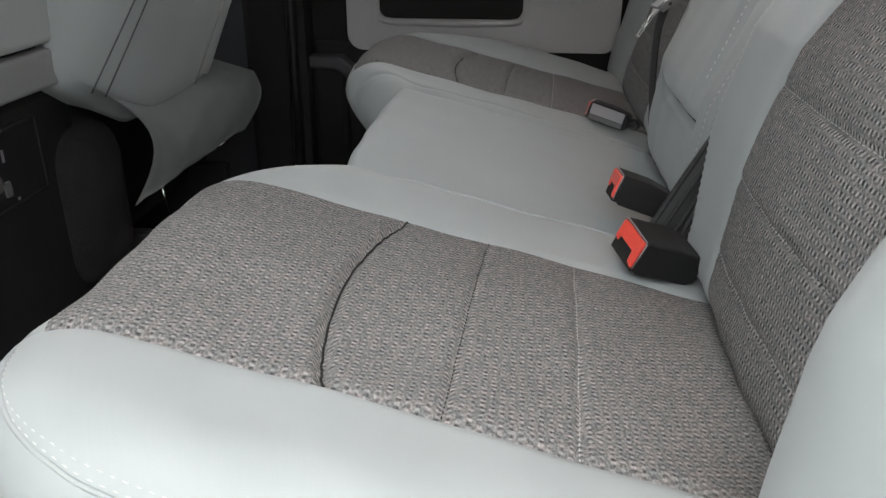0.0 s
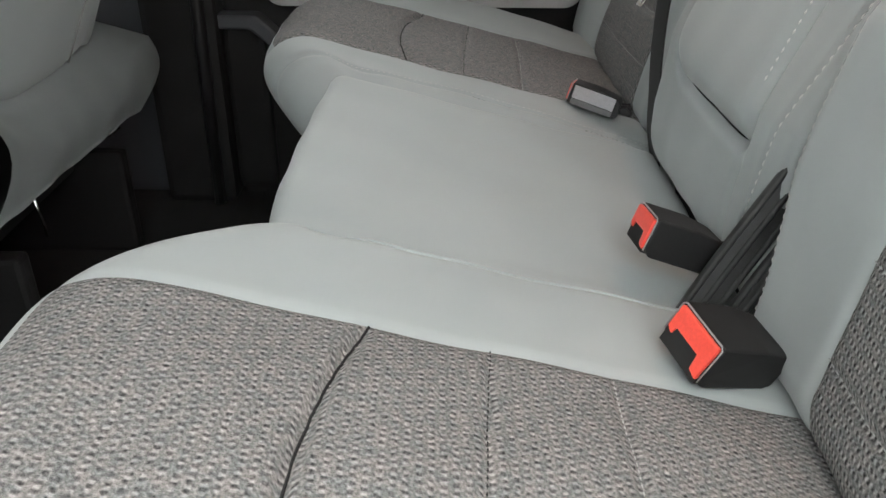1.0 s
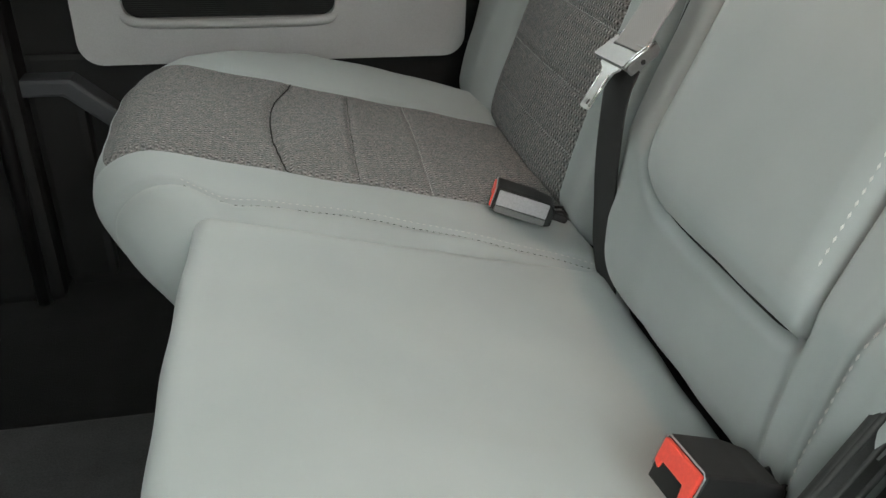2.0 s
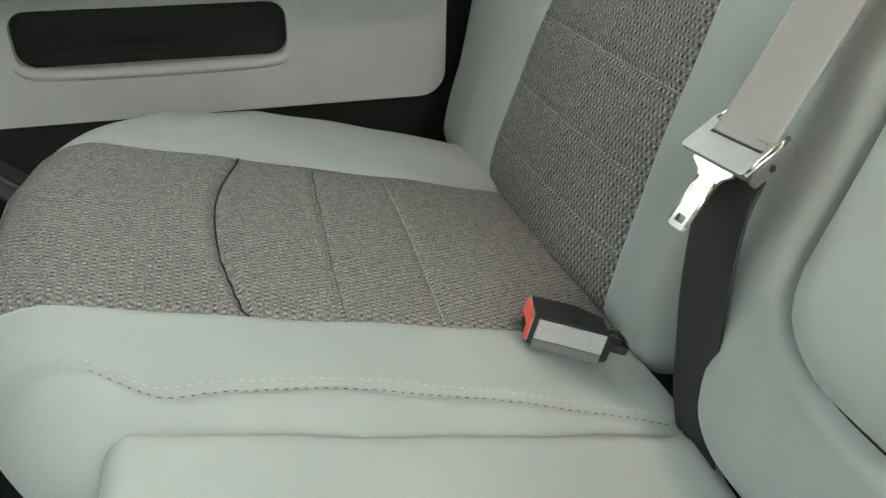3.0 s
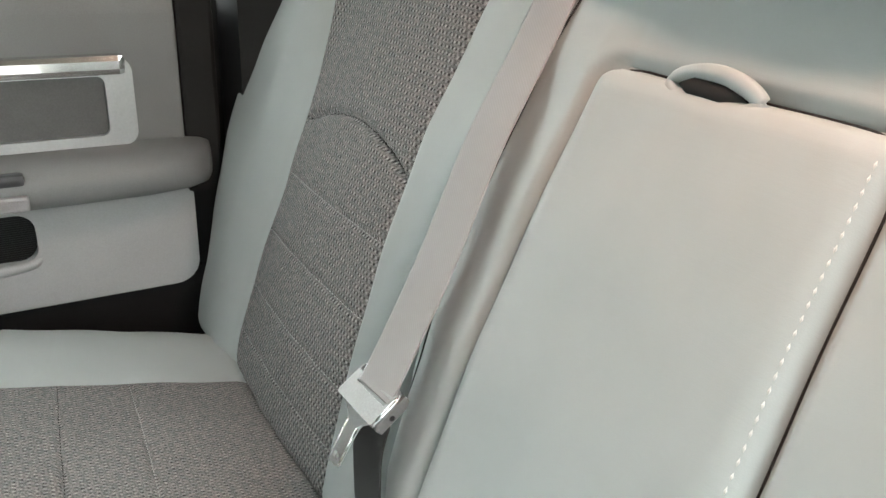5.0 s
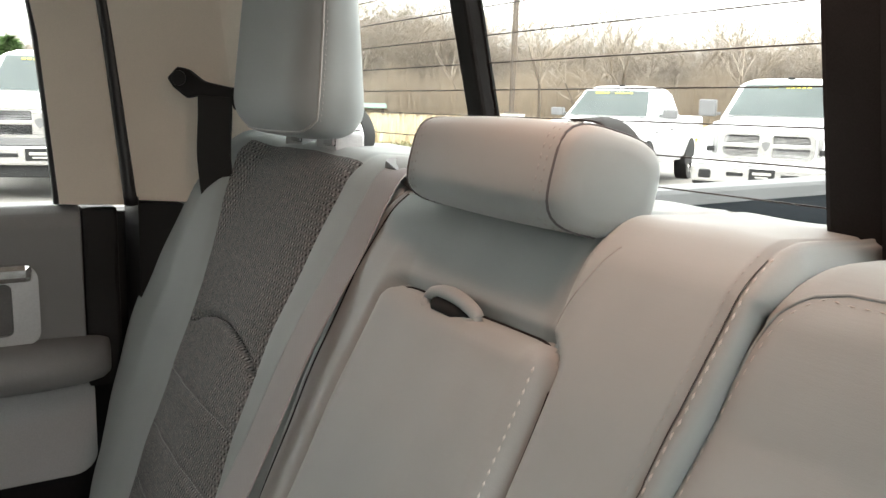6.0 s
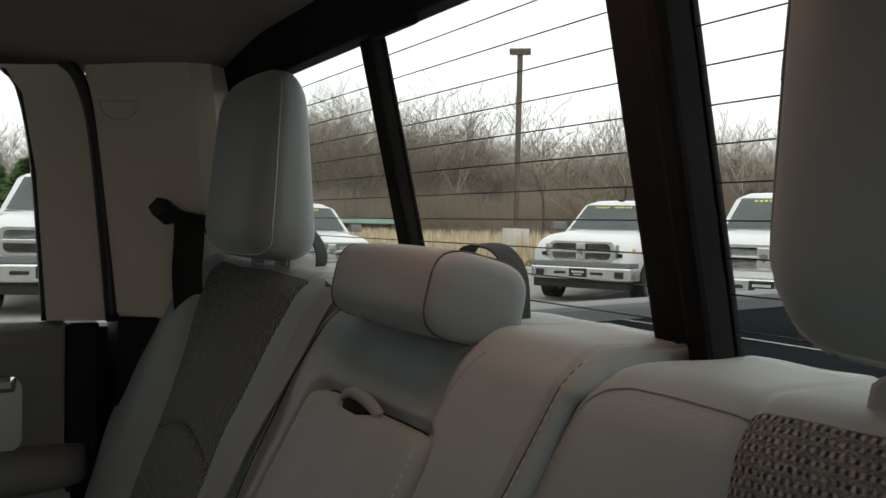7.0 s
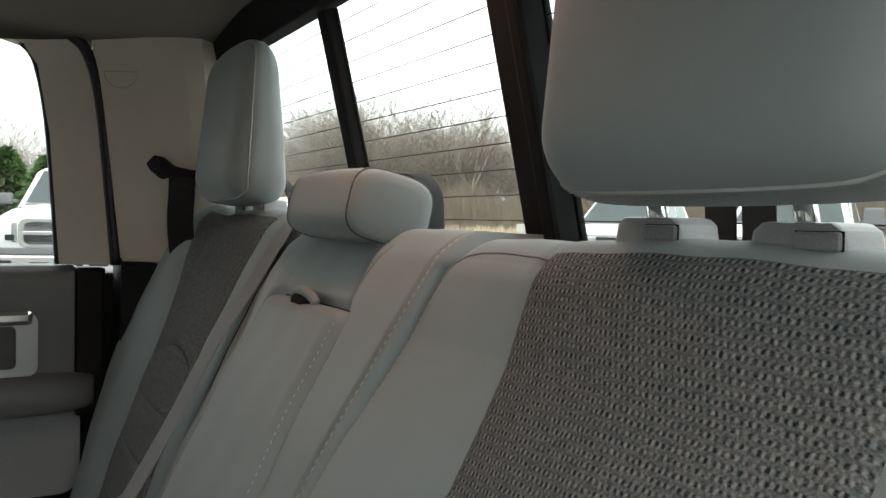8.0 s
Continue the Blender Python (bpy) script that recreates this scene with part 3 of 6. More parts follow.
def centre_seat():
    seat = thing("rear_seat", "grey cloth middle rear seat with fold-down armrest in back", "car seat", "rear seats")
    seat.location = (0.1, 0.04, 0.30)
    base = Matrix.Translation(-seat.location)

    def hung(ob):
        ob.matrix_parent_inverse = base
        return ob

    def place(u, v, drop):
        z = 0.429 - 0.25 * u - drop + 0.0045 * np.clip(v / 0.18, -1, 1) - 0.006 * np.clip((-0.09 - v) / 0.07, 0, 1) ** 2
        x = u + 0.006 * np.clip(v / 0.2, -1, 1) ** 2 - 0.012 * np.clip((0.15 - v) / 0.32, 0, 1) * np.clip((0.1 - u) / 0.15, 0, 1)
        return np.stack([x, 0.02 + v, z], -1)

    relief = lambda u, v: 0.0012 * np.sin(u * 40 + v * 31) * np.sin(v * 37 - u * 21)
    P, U, V = pillow((-0.056, 0.274), (-0.170, 0.152), (0.20, 0.05, 0.06, 0.06), (0.018, 0.03, 0.016, 0.008), 0.006, place, relief)
    made = sheets(P, U, V, lambda u, v: np.zeros(u.shape, int), {0: "cushion"}, False)
    cushion = hung(finish("cushion", made[0], CLOTH, seat))

    # back with the armrest panel
    def forward(z, v):
        t = np.clip((v - 0.135) / 0.10, 0, 1)
        return np.interp(z, [0.36, 0.42, 0.49, 0.60, 0.82, 0.90], [0.02, 0.035, 0.045, 0.035, 0.008, 0.0]) - t * t * np.interp(z, [0.38, 0.46, 0.54, 0.6, 0.8], [0.088, 0.072, 0.046, 0.034, 0.007])

    lean = back_place(1, 0.0, forward)

    def place(u, v, drop):
        t = np.clip((u - ua) / (ub - ua), 0, 1)
        w = np.clip(np.where(v < 0.04, (v + 0.125) / 0.06, (0.225 - v) / 0.065), 0, 1)
        foot = 0.042 * np.clip((0.48 - np.interp(u, ARC, ZS)) / 0.07, 0, 1) * np.clip((v - 0.10) / 0.13, 0, 1.1)
        return lean(u, v - foot + (-0.036 + np.where(v < 0.04, 0.044 + -0.004 * np.clip((v + 0.065) / 0.105, 0, 1), 0.040) * t) * w, drop)

    u0, u1 = arc_at(0.395), arc_at(0.855)
    lean.top[0] = u1
    ua, ub = arc_at(0.462), arc_at(0.808)

    def panel(u, v):
        """Signed distance to the armrest panel's outline (inside: negative)."""
        near, far = -0.065, 0.160
        c, h = (near + far) / 2, (far - near) / 2
        cu, hu = (ua + ub) / 2, (ub - ua) / 2
        rr = np.where(u < cu, np.where(v > c, 0.055, 0.022), 0.020)
        a, b = np.abs(v - c) - h + rr, np.abs(u - cu) - hu + rr
        return np.hypot(np.maximum(a, 0), np.maximum(b, 0)) + np.minimum(np.maximum(a, b), 0) - rr

    hem = lambda u: np.interp(u, [arc_at(z) for z in (0.38, 0.47, 0.60, 0.80)], [-0.126, -0.132, -0.146, -0.156])

    def relief(u, v):
        d = panel(u, v)
        r = groove(d, 0.0055, 0.010) + 0.007 * np.clip(-d / 0.02, 0, 1)
        r = r + groove(v - hem(u), 0.0028, 0.0040) + 0.0016 * np.exp(-((v - hem(u) + 0.009) / 0.006) ** 2) + groove(v - 0.235, 0.0035, 0.004) * (u > ua)
        r = r + groove(v + 0.058, 0.006, 0.005) * np.clip((ua - u) / 0.02, 0, 1)
        r = r + groove(v + 0.045, 0.004, 0.004) * (u > ub) + groove(u - ub - 0.012, 0.02, 0.006) * np.clip((0.12 - np.abs(v - 0.05)) / 0.03, 0, 1)
        return r + 0.001 * np.sin(u * 37 + v * 41) * np.sin(v * 43 - u * 19)

    P, U, V = pillow((u0, u1), (-0.159, 0.232), (0.10, 0.18, 0.12, 0.12), (0.05, 0.035, 0.010, 0.03), 0.0032, place, relief, False, (lambda u, v: np.where((u > ua + 0.06) & (u < ub - 0.021), panel(u, v), 1.0), lambda u, v: np.where((v > -0.042) & (v < 0.10), panel(u, v), 1.0)))
    made = sheets(P, U, V, lambda u, v: (panel(u, v) < 0).astype(int), {0: "backrest", 1: "armrest"}, False)
    back = hung(finish("backrest", made[0], CLOTH, seat))
    finish("armrest", made[1], CLOTH, back, "folded-up smooth grey armrest panel")
    def seam(name, line, mat, size):
        where, nrm = on_grid(P, U, V, line)
        where = [np.mean(where[max(0, k - 2):k + 3], axis=0) for k in range(len(where))]
        part(name, tube([Vector(p) + Vector(n) * 0.0002 for p, n in zip(where, nrm)], size, 5), mat, back, smooth=True)

    outline = []
    for k in range(160):      # round the armrest panel
        a = 2 * math.pi * k / 160
        c, h, cu, hu = 0.0475, 0.1125, (ua + ub) / 2, (ub - ua) / 2
        lo, hi = 0.0, 0.5
        for _ in range(30):
            mid = (lo + hi) / 2
            lo, hi = (mid, hi) if float(panel(np.array(cu + mid * math.sin(a)), np.array(c + mid * math.cos(a)))) < 0 else (lo, mid)
        outline.append((cu + lo * math.sin(a), c + lo * math.cos(a)))
    # black line laid in the panel's groove in place of its shade
    seam("panel_gap_shade", outline + outline[:1], THREAD_AND_GAP_BLACK, 0.0011)
    rising = np.linspace(u0, u1 + 0.03, 110)
    high = [a for a in rising if a > arc_at(0.56)]
    line, nrm = on_grid(P, U, V, [(a, float(hem(a))) for a in high])
    part("band_seam_and_shade", tube([Vector(p) + Vector(n) * 0.0006 for p, n in zip(line, nrm)], 0.0004, 5), SMOKE_THREAD, back, smooth=True)
    line, nrm = on_grid(P, U, V, [(a, float(hem(a)) - 0.0050) for a in rising])
    stitches("top_stitch", line, list(nrm), WHITE_THREAD, back, 0.0050, 0.0026, 0.0014, 0.0005)
    line, nrm = on_grid(P, U, V, [(a, float(hem(a)) + 0.0052) for a in high])
    stitches("top_stitch", line, list(nrm), SEAM_THREAD, back, 0.0042, 0.0026, 0.0009, 0.0003)
    # black line in place of shade in the gap on the belt side
    seam("band_seam_and_shade", [(a, 0.225) for a in rising], THREAD_AND_GAP_BLACK, 0.0012)
    seam("band_seam_and_shade", [(a, -0.043 - 0.02 * (a - ub) / (u1 - ub)) for a in np.linspace(ub + 0.004, u1 + 0.02, 30)], SEAM_THREAD, 0.0005)
    line, nrm = on_grid(P, U, V, [(a, -0.0555) for a in np.linspace(ua + 0.05, ub - 0.02, 90)])
    stitches("top_stitch", line, list(nrm), WHITE_THREAD, back, 0.0048, 0.0026, 0.0014, 0.0005)
    # pull loop at the armrest's upper edge
    here, nrm = on_grid(P, U, V, [(ub, 0.060)])
    c = Vector(here[0])
    lens, thick = [], []
    for k in range(49):
        a = 2 * math.pi * k / 48
        y, h = 0.034 * math.cos(a), math.sin(a) * abs(math.sin(a)) ** 0.35
        lens.append(c + Vector((-0.009 - (0.011 if h < 0 else 0.003) * abs(h), y, 0.001 + (0.0115 if h > 0 else 0.0105) * h)))
        thick.append(0.0026 + 0.0032 * (0.5 + 0.5 * math.sin(a - 0.4) ** 2) * (1.0 if math.cos(a) < 0.7 else 1.15))
    part("pull_loop", tube(lens, thick, 10), CLOTH, back, "grey cloth pull loop", True)
    # near-black body fills the loop's opening to stand for the shade inside
    part("loop_shade", tube([c + Vector((-0.009, -0.028, 0.001)), c + Vector((-0.013, -0.012, 0.001)), c + Vector((-0.013, 0.012, 0.001)), c + Vector((-0.009, 0.028, 0.001))], [0.002, 0.0075, 0.0075, 0.002], 10), THREAD_AND_GAP_BLACK, back, "dark filler for the shade inside pull loop", True)
    return seat


centre_seat()


# ---- head restraints ----
def puffy(size, radius, n=14, shape=None):
    """A soft block with its middle at the origin: size, edge radius, and shape(p) to bend it."""
    bm = bmesh.new()
    bmesh.ops.create_cube(bm, size=2)
    bmesh.ops.subdivide_edges(bm, edges=bm.edges[:], cuts=n, use_grid_fill=True)
    half = Vector(size) / 2
    for v in bm.verts:
        q = Vector([math.copysign(abs(c) ** 0.8, c) for c in v.co])
        q = Vector((q.x * half.x, q.y * half.y, q.z * half.z))
        core = Vector([max(-h + radius, min(h - radius, c)) for c, h in zip(q, half)])
        d = q - core
        v.co = core + (d.normalized() * radius if d.length > 1e-7 else d)
        if shape:
            v.co = shape(v.co)
    return bm


def headrest(name, where, size, tilt, label, posts, group=""):
    rest = thing(name, label, "headrest", group)
    rest.matrix_basis = pose(*where, 0, tilt, 0)
    sx, sy, sz = size
    radius = min(0.042, sx * 0.46, sz * 0.46)
    half = Vector(size) / 2

    def shape(p):
        x = p.x + 0.007 * (p.y / sy * 2) ** 2 * (1 if p.x < 0 else 0.3)
        if sz > 0.2:      # the tall pads thin out towards the top
            x -= (x + sx / 2) * 0.5 * max(0, min(1, p.z / sz + 0.45))
        return Vector((x, p.y * (1 - 0.05 * max(0, p.z / sz)), p.z + 0.006 * (1 - (p.y / sy * 2) ** 2) * (1 if p.z > 0 else -0.6) + (0.010 * abs(p.y / sy * 2) ** 8 if p.z < 0 and sz > 0.2 else 0)))

    def skin(q):
        core = Vector([max(-h + radius, min(h - radius, c)) for c, h in zip(q, half)])
        d = q - core
        return shape(core + (d.normalized() * (radius + 0.0004) if d.length > 1e-7 else d))

    part("pad", puffy(size, radius, 20, shape), CLOTH, rest, smooth=True)
    # sewn edge round the front face
    loop = []
    for k in range(81):
        a = 2 * math.pi * k / 80
        s = 1 / max(abs(math.cos(a)), abs(math.sin(a)))
        loop.append(skin(Vector((-sx * 0.5 + (0.022 if sz > 0.2 else 0.013), half.y * math.cos(a) * s, half.z * math.sin(a) * s))))
    part("edge_seam", tube(loop, 0.0013, 6), THREAD, rest, "pale sewn edge seam", True)
    dotted = []
    for k in range(161):
        a = 2 * math.pi * k / 160
        s = 1 / max(abs(math.cos(a)), abs(math.sin(a)))
        q = Vector((-sx * 0.5 + (0.027 if sz > 0.2 else 0.018), half.y * math.cos(a) * s, half.z * math.sin(a) * s))
        dotted.append((skin(q), Vector((0, q.y / half.y ** 2, q.z / half.z ** 2)).normalized()))
    stitches("top_stitch", [d[0] for d in dotted], [d[1] for d in dotted], SEAM_THREAD, rest, 0.0045, 0.0026, 0.0013, 0.0004)
    foot = 0.541 - where[0] + math.tan(radians(tilt)) * (sz * 0.5 + 0.04)      # the posts stand in the seat top's collars
    for y in posts:
        part("post", tube([(foot - 0.024, y, -sz * 0.5 + 0.020), (foot - 0.010, y, -sz * 0.5 - 0.012), (foot, y, -sz * 0.5 - 0.046)], 0.0065, 14), CHROME, rest, "bright chrome post", True)
    return rest


headrest("headrest", (0.516, 0.511, 1.034), (0.102, 0.254, 0.236), 7, "tall grey cloth headrest raised on two chrome posts", (-0.058, 0.042), "outer headrests")
headrest("headrest", (0.508, -0.437, 1.033), (0.090, 0.262, 0.250), 7, "tall grey cloth headrest on chrome posts beside doorway", (-0.032, 0.075), "outer headrests")


def middle_headrest():
    """The low rest: a rounded bar across the seat, closed by sewn end caps."""
    rest = thing("middle_headrest", "low wide grey cloth headrest on middle seat back", "headrest")
    rest.matrix_basis = pose(0.506, 0.0595, 0.9055, 0, 13, -2)
    half = 0.0923

    def section(y, grow=1.0, n=48):
        """Points round the bar at y: flat in front, round at its back and top."""
        out = []
        for k in range(n):
            a = 2 * math.pi * k / n
            c, d = math.cos(a), math.sin(a)
            p = 3.6 if c < 0 else 3.4
            size = (abs(c) ** p + abs(d) ** p) ** (-1 / p)
            sag = 0.003 * (1 - (y / half) ** 2)
            out.append(Vector((c * size * 0.045 * grow - (0.004 * (1 - (y / half) ** 2) if c < 0 else 0), y, d * size * (0.0352 * grow + sag * 0.6))))
        return out

    rows = [section(y) for y in np.linspace(-half, half, 31)]
    for k, (push, grow) in enumerate(((0.0022, 0.985), (0.0055, 0.945), (0.0085, 0.85), (0.0105, 0.62))):
        rows.insert(0, [Vector((p.x, -half - push, p.z)) for p in section(-half, grow)])
        rows.append([Vector((p.x, half + push, p.z)) for p in section(half, grow)])
    bm = bmesh.new()
    made = [[bm.verts.new(p) for p in row] for row in rows]
    for a, b in zip(made, made[1:]):
        for k in range(48):
            bm.faces.new((a[k], a[(k + 1) % 48], b[(k + 1) % 48], b[k]))
    bm.faces.new(made[0])
    bm.faces.new(made[-1][::-1])
    bmesh.ops.recalc_face_normals(bm, faces=bm.faces)
    part("pad", bm, CLOTH, rest, smooth=True)
    for side in (-1, 1):
        loop = section(side * (half + 0.001), 1.004)
        part("cap_seam", tube(loop + loop[:1], 0.0009, 6), SMOKE_THREAD, rest, "dark sewn seam round end cap", True)
        for inward in (0.006, 0.012):
            loop = section(side * (half - inward), 1.004, 160)
            stitches("top_stitch", loop, [Vector((p.x, 0, p.z)).normalized() for p in loop], SEAM_THREAD, rest, 0.0042, 0.0028, 0.0010, 0.0003)
    return rest


middle_headrest()

for x, y, z in ((0.540, 0.460, 0.902), (0.540, 0.560, 0.902), (0.541, -0.352, 0.879), (0.541, -0.459, 0.877)):
    collar = thing("headrest_collar", "grey plastic headrest guide collar on seat top", "headrest guide", "headrest guides")
    collar.location = (x - 0.004, y - 0.012, z + 0.003)
    part("base", prism([(-0.030, -0.006), (-0.026, 0.013), (-0.020, 0.017), (0.021, 0.017), (0.027, 0.012), (0.030, -0.006)], "x", -0.017, 0.020, 0.003), COLLAR_GREY, collar)
    part("button_gap", boxed(-0.0178, -0.0168, -0.0276, -0.0004, 0.0015, 0.0125, 0), THREAD_AND_GAP_BLACK, collar)
    part("button", boxed(-0.021, -0.014, -0.027, -0.001, 0.002, 0.012, 0.002), BUCKLE_GREY, collar)


# ---- belts and buckles ----
BUCKLE_DARK = grained("dark_grey_plastic", (0.11, 0.11, 0.11), 0.4, 600, 25, 0.2, 0.05)
def buckle(label, where, turn, size, body_mat, face_mat):
    """A belt buckle: tapered housing, red press button in its raked front, dark tongue slot and a stalk. where: the middle of its front upper edge;
    turn: roll, pitch and yaw; its front looks along -x."""
    L, W, H = size
    b = thing("seat_belt_buckle", label, "seat belt buckle", "seat belt buckles")
    spin = pose(0, 0, 0, *turn)
    b.matrix_basis = Matrix.Translation(Vector(where) - (spin @ Vector((0, 0, H)))) @ spin
    w = W / 2
    shell = prism([(0.0, H), (L * 0.55, H * 1.02), (L * 0.93, H * 0.90), (L, H * 0.72), (L, H * 0.10), (L * 0.9, 0.0), (0.006, 0.0), (-0.001, H * 0.25)], "y", -w, w, 0.0026, 3)
    for v in shell.verts:
        if v.co.x > L * 0.6:
            v.co.y *= 0.93
    part("housing", shell, body_mat, b, smooth=False)
    if face_mat:
        part("cover_plate", boxed(0.003, L - 0.007, -w - 0.0016, -w + 0.001, H * 0.33, H * 0.93, 0.0012), face_mat, b, "worn pale grey cover plate")
        part("lower_plate", boxed(0.003, L - 0.007, -w - 0.0012, -w + 0.001, H * 0.04, H * 0.30, 0.0008), BUCKLE_DARK, b)
    e = w - 0.0022
    button = prism([(-e, H - 0.002), (e, H - 0.002), (e, H * 0.42), (e * 0.72, H * 0.34), (e * 0.66, H * 0.52), (-e * 0.52, H * 0.52), (-e * 0.60, H * 0.22), (-e, H * 0.16)], "x", -0.0032, 0.004, 0.0012)
    part("press_button", button, RED, b, "bright red press button")
    part("tongue_slot", boxed(-0.0016, 0.003, -e, e, 0.002, H * 0.56, 0.0006), THREAD_AND_GAP_BLACK, b)
    rim = [(-0.0012, -w + 0.0006, H * 0.15), (-0.0010, -w + 0.0006, H - 0.002), (-0.0010, -w + 0.003, H), (-0.0010, w - 0.003, H), (-0.0010, w - 0.0006, H - 0.002), (-0.0012, w - 0.0006, H * 0.3)]
    part("front_rim", tube(rim, 0.0006, 6), BUCKLE_GREY, b, "pale worn front rim", True)
    part("stalk", boxed(L - 0.004, L + 0.016, -w * 0.42, w * 0.42, H * 0.25, H * 0.55, 0.003), BLACK, b)
    for y in (-w * 0.4, w * 0.4):
        part("stalk_loop", tube([(L - 0.002, y, H * 0.6), (L + 0.008, y, H * 0.72), (L + 0.016, y * 0.6, H * 0.45)], 0.0016, 6), BLACK, b, smooth=True)
    return b


buckle("black seat belt buckle with red button lying on near cushion", (0.2065, -0.2695, 0.427), (14, 20, 24), (0.070, 0.043, 0.033), BLACK, None)
buckle("black seat belt buckle with red button beside centre cushion", (0.2075, -0.125, 0.433), (-4, 20, 3), (0.064, 0.039, 0.031), BLACK, None)
buckle("grey faced seat belt buckle with red button on far cushion", (0.2150, 0.283, 0.412), (-8, 14, -20), (0.062, 0.036, 0.026), BLACK, BUCKLE_GREY)


TONGUE_GREY = grained("scuffed_grey_plastic", (0.19, 0.19, 0.19), 0.38, 600, 25, 0.2, 0.05)


def belt():
    """The centre belt: from its guide in the seat top down the gap to the tongue, then dark webbing to the seat's bite."""
    b = thing("centre_seat_belt", "grey and black seat belt webbing with bright steel tongue", "seat belt")
    b.location = (0.30, 0.22, 0.36)
    base = Matrix.Translation(-b.location)
    top = smooth_line([(0.520, 0.262, 0.893), (0.497, 0.258, 0.880), (0.450, 0.242, 0.812), (0.396, 0.224, 0.740), (0.345, 0.205, 0.655), (0.300, 0.193, 0.584), (0.290, 0.191, 0.5695)], 32)
    s = strap("upper_webbing", top, (0, 1, 0.0), 0.047, 0.0016, WEB_GREY, b, "pale grey belt webbing")
    s.matrix_parent_inverse = base
    low = smooth_line([(0.288, 0.184, 0.558), (0.281, 0.183, 0.530), (0.281, 0.182, 0.47), (0.284, 0.178, 0.42), (0.286, 0.174, 0.385), (0.294, 0.170, 0.345)], 24)
    s = strap("lower_webbing", low, (0, 1, 0), 0.047, 0.0016, WEB_BLACK, b, "black belt webbing")
    s.matrix_parent_inverse = base
    tongue = new("tongue")
    tongue.parent = b
    tongue.matrix_parent_inverse = base
    # local frame: x along the cover's front edge, y up its slope to the webbing, z out of its face
    bar = Vector((0.0, -1.0, 0.08)).normalized()
    slope = Vector((0.80, 0.0, 0.60))
    slope = (slope - bar * slope.dot(bar)).normalized()
    out = bar.cross(slope)
    tongue.matrix_basis = Matrix(((bar[0], slope[0], out[0], 0.275), (bar[1], slope[1], out[1], 0.193), (bar[2], slope[2], out[2], 0.5605), (0, 0, 0, 1)))
    cover = ring([(-0.031, 0.001), (-0.029, -0.001), (0.028, -0.001), (0.030, 0.001), (0.030, 0.029), (0.026, 0.031), (-0.026, 0.031), (-0.030, 0.027)], [(-0.021, 0.015), (-0.021, 0.015), (0.025, 0.015), (0.025, 0.015), (0.025, 0.022), (0.025, 0.022), (-0.021, 0.022), (-0.021, 0.022)], "z", -0.004, 0.0)
    part("tongue_cover", cover, TONGUE_GREY, tongue, "grey plastic tongue cover")
    part("cover_underside", prism([(-0.0295, 0.001), (0.0285, 0.001), (0.0285, 0.029), (-0.0285, 0.029)], "z", -0.009, -0.0042, 0.0015), BUCKLE_DARK, tongue)
    part("edge_rim", tube([(0.0305, 0.000, -0.001), (0.0320, 0.010, 0.0005), (0.0325, 0.022, 0.001), (0.0300, 0.031, 0.000)], [0.0016, 0.0021, 0.0021, 0.0014], 10), CHROME, tongue, "bright edge rim", True)
    part("side_cheek", prism([(0.000, -0.0095), (0.026, -0.0095), (0.031, -0.006), (0.031, -0.0005), (0.002, -0.0005), (-0.001, -0.003)], "x", 0.0305, 0.0345, 0.0012), BUCKLE_DARK, tongue)
    part("cheek_hole", prism([(0.0135 + 0.0022 * math.cos(a * math.pi / 5), -0.0055 + 0.0022 * math.sin(a * math.pi / 5)) for a in range(10)], "x", 0.0340, 0.0347, 0), THREAD_AND_GAP_BLACK, tongue)
    part("edge_rim", tube([(-0.0235, 0.0235, 0.001), (-0.0215, 0.029, 0.002), (-0.014, 0.0305, 0.002)], 0.0018, 8), CHROME, tongue, "bright edge rim", True)
    blade = ring(rounded(-0.0045, 0.0105, -0.045, -0.033, 0.0025, 3), rounded(-0.0012, 0.0072, -0.0415, -0.0365, 0.0012, 3), "z", -0.0012, 0.0012)
    neck = prism([(-0.0180, -0.003), (-0.0180, -0.005), (-0.0085, -0.009), (-0.0055, -0.014), (-0.0045, -0.0355), (0.0105, -0.0355), (0.0112, -0.014), (0.0130, -0.009), (0.0188, -0.005), (0.0188, -0.003)], "z", -0.0011, 0.0011, 0)
    shared = bpy.data.meshes.new("neck")
    neck.to_mesh(shared)
    neck.free()
    blade.from_mesh(shared)
    bpy.data.meshes.remove(shared)
    blade = part("blade", blade, STEEL, tongue, "bright steel tongue blade")
    blade.matrix_basis = Matrix.Translation((0, 0.0025, -0.004)) @ Matrix.Rotation(radians(21), 4, "X")
    for x in (-0.0050, 0.0108):
        side = part("blade_edge", tube([(x, -0.012, 0.0008), (x, -0.042, 0.0008)], 0.0010, 8), CHROME, tongue, "polished blade edge", True)
        side.matrix_basis = blade.matrix_basis.copy()
    guide = part("belt_guide", ring(rounded(-0.034, 0.034, -0.014, 0.014, 0.008), rounded(-0.026, 0.026, -0.006, 0.006, 0.004), "z", -0.004, 0.004), BUCKLE_DARK, b)
    guide.matrix_basis = pose(0.226, 0.040, 0.527, 0, -18, 90)
    return b


belt()


SLEEVE = grained("dull_black_sleeve", (0.024, 0.025, 0.0245), 0.5, 700, 15, 0.25, 0.2, 0.0005)


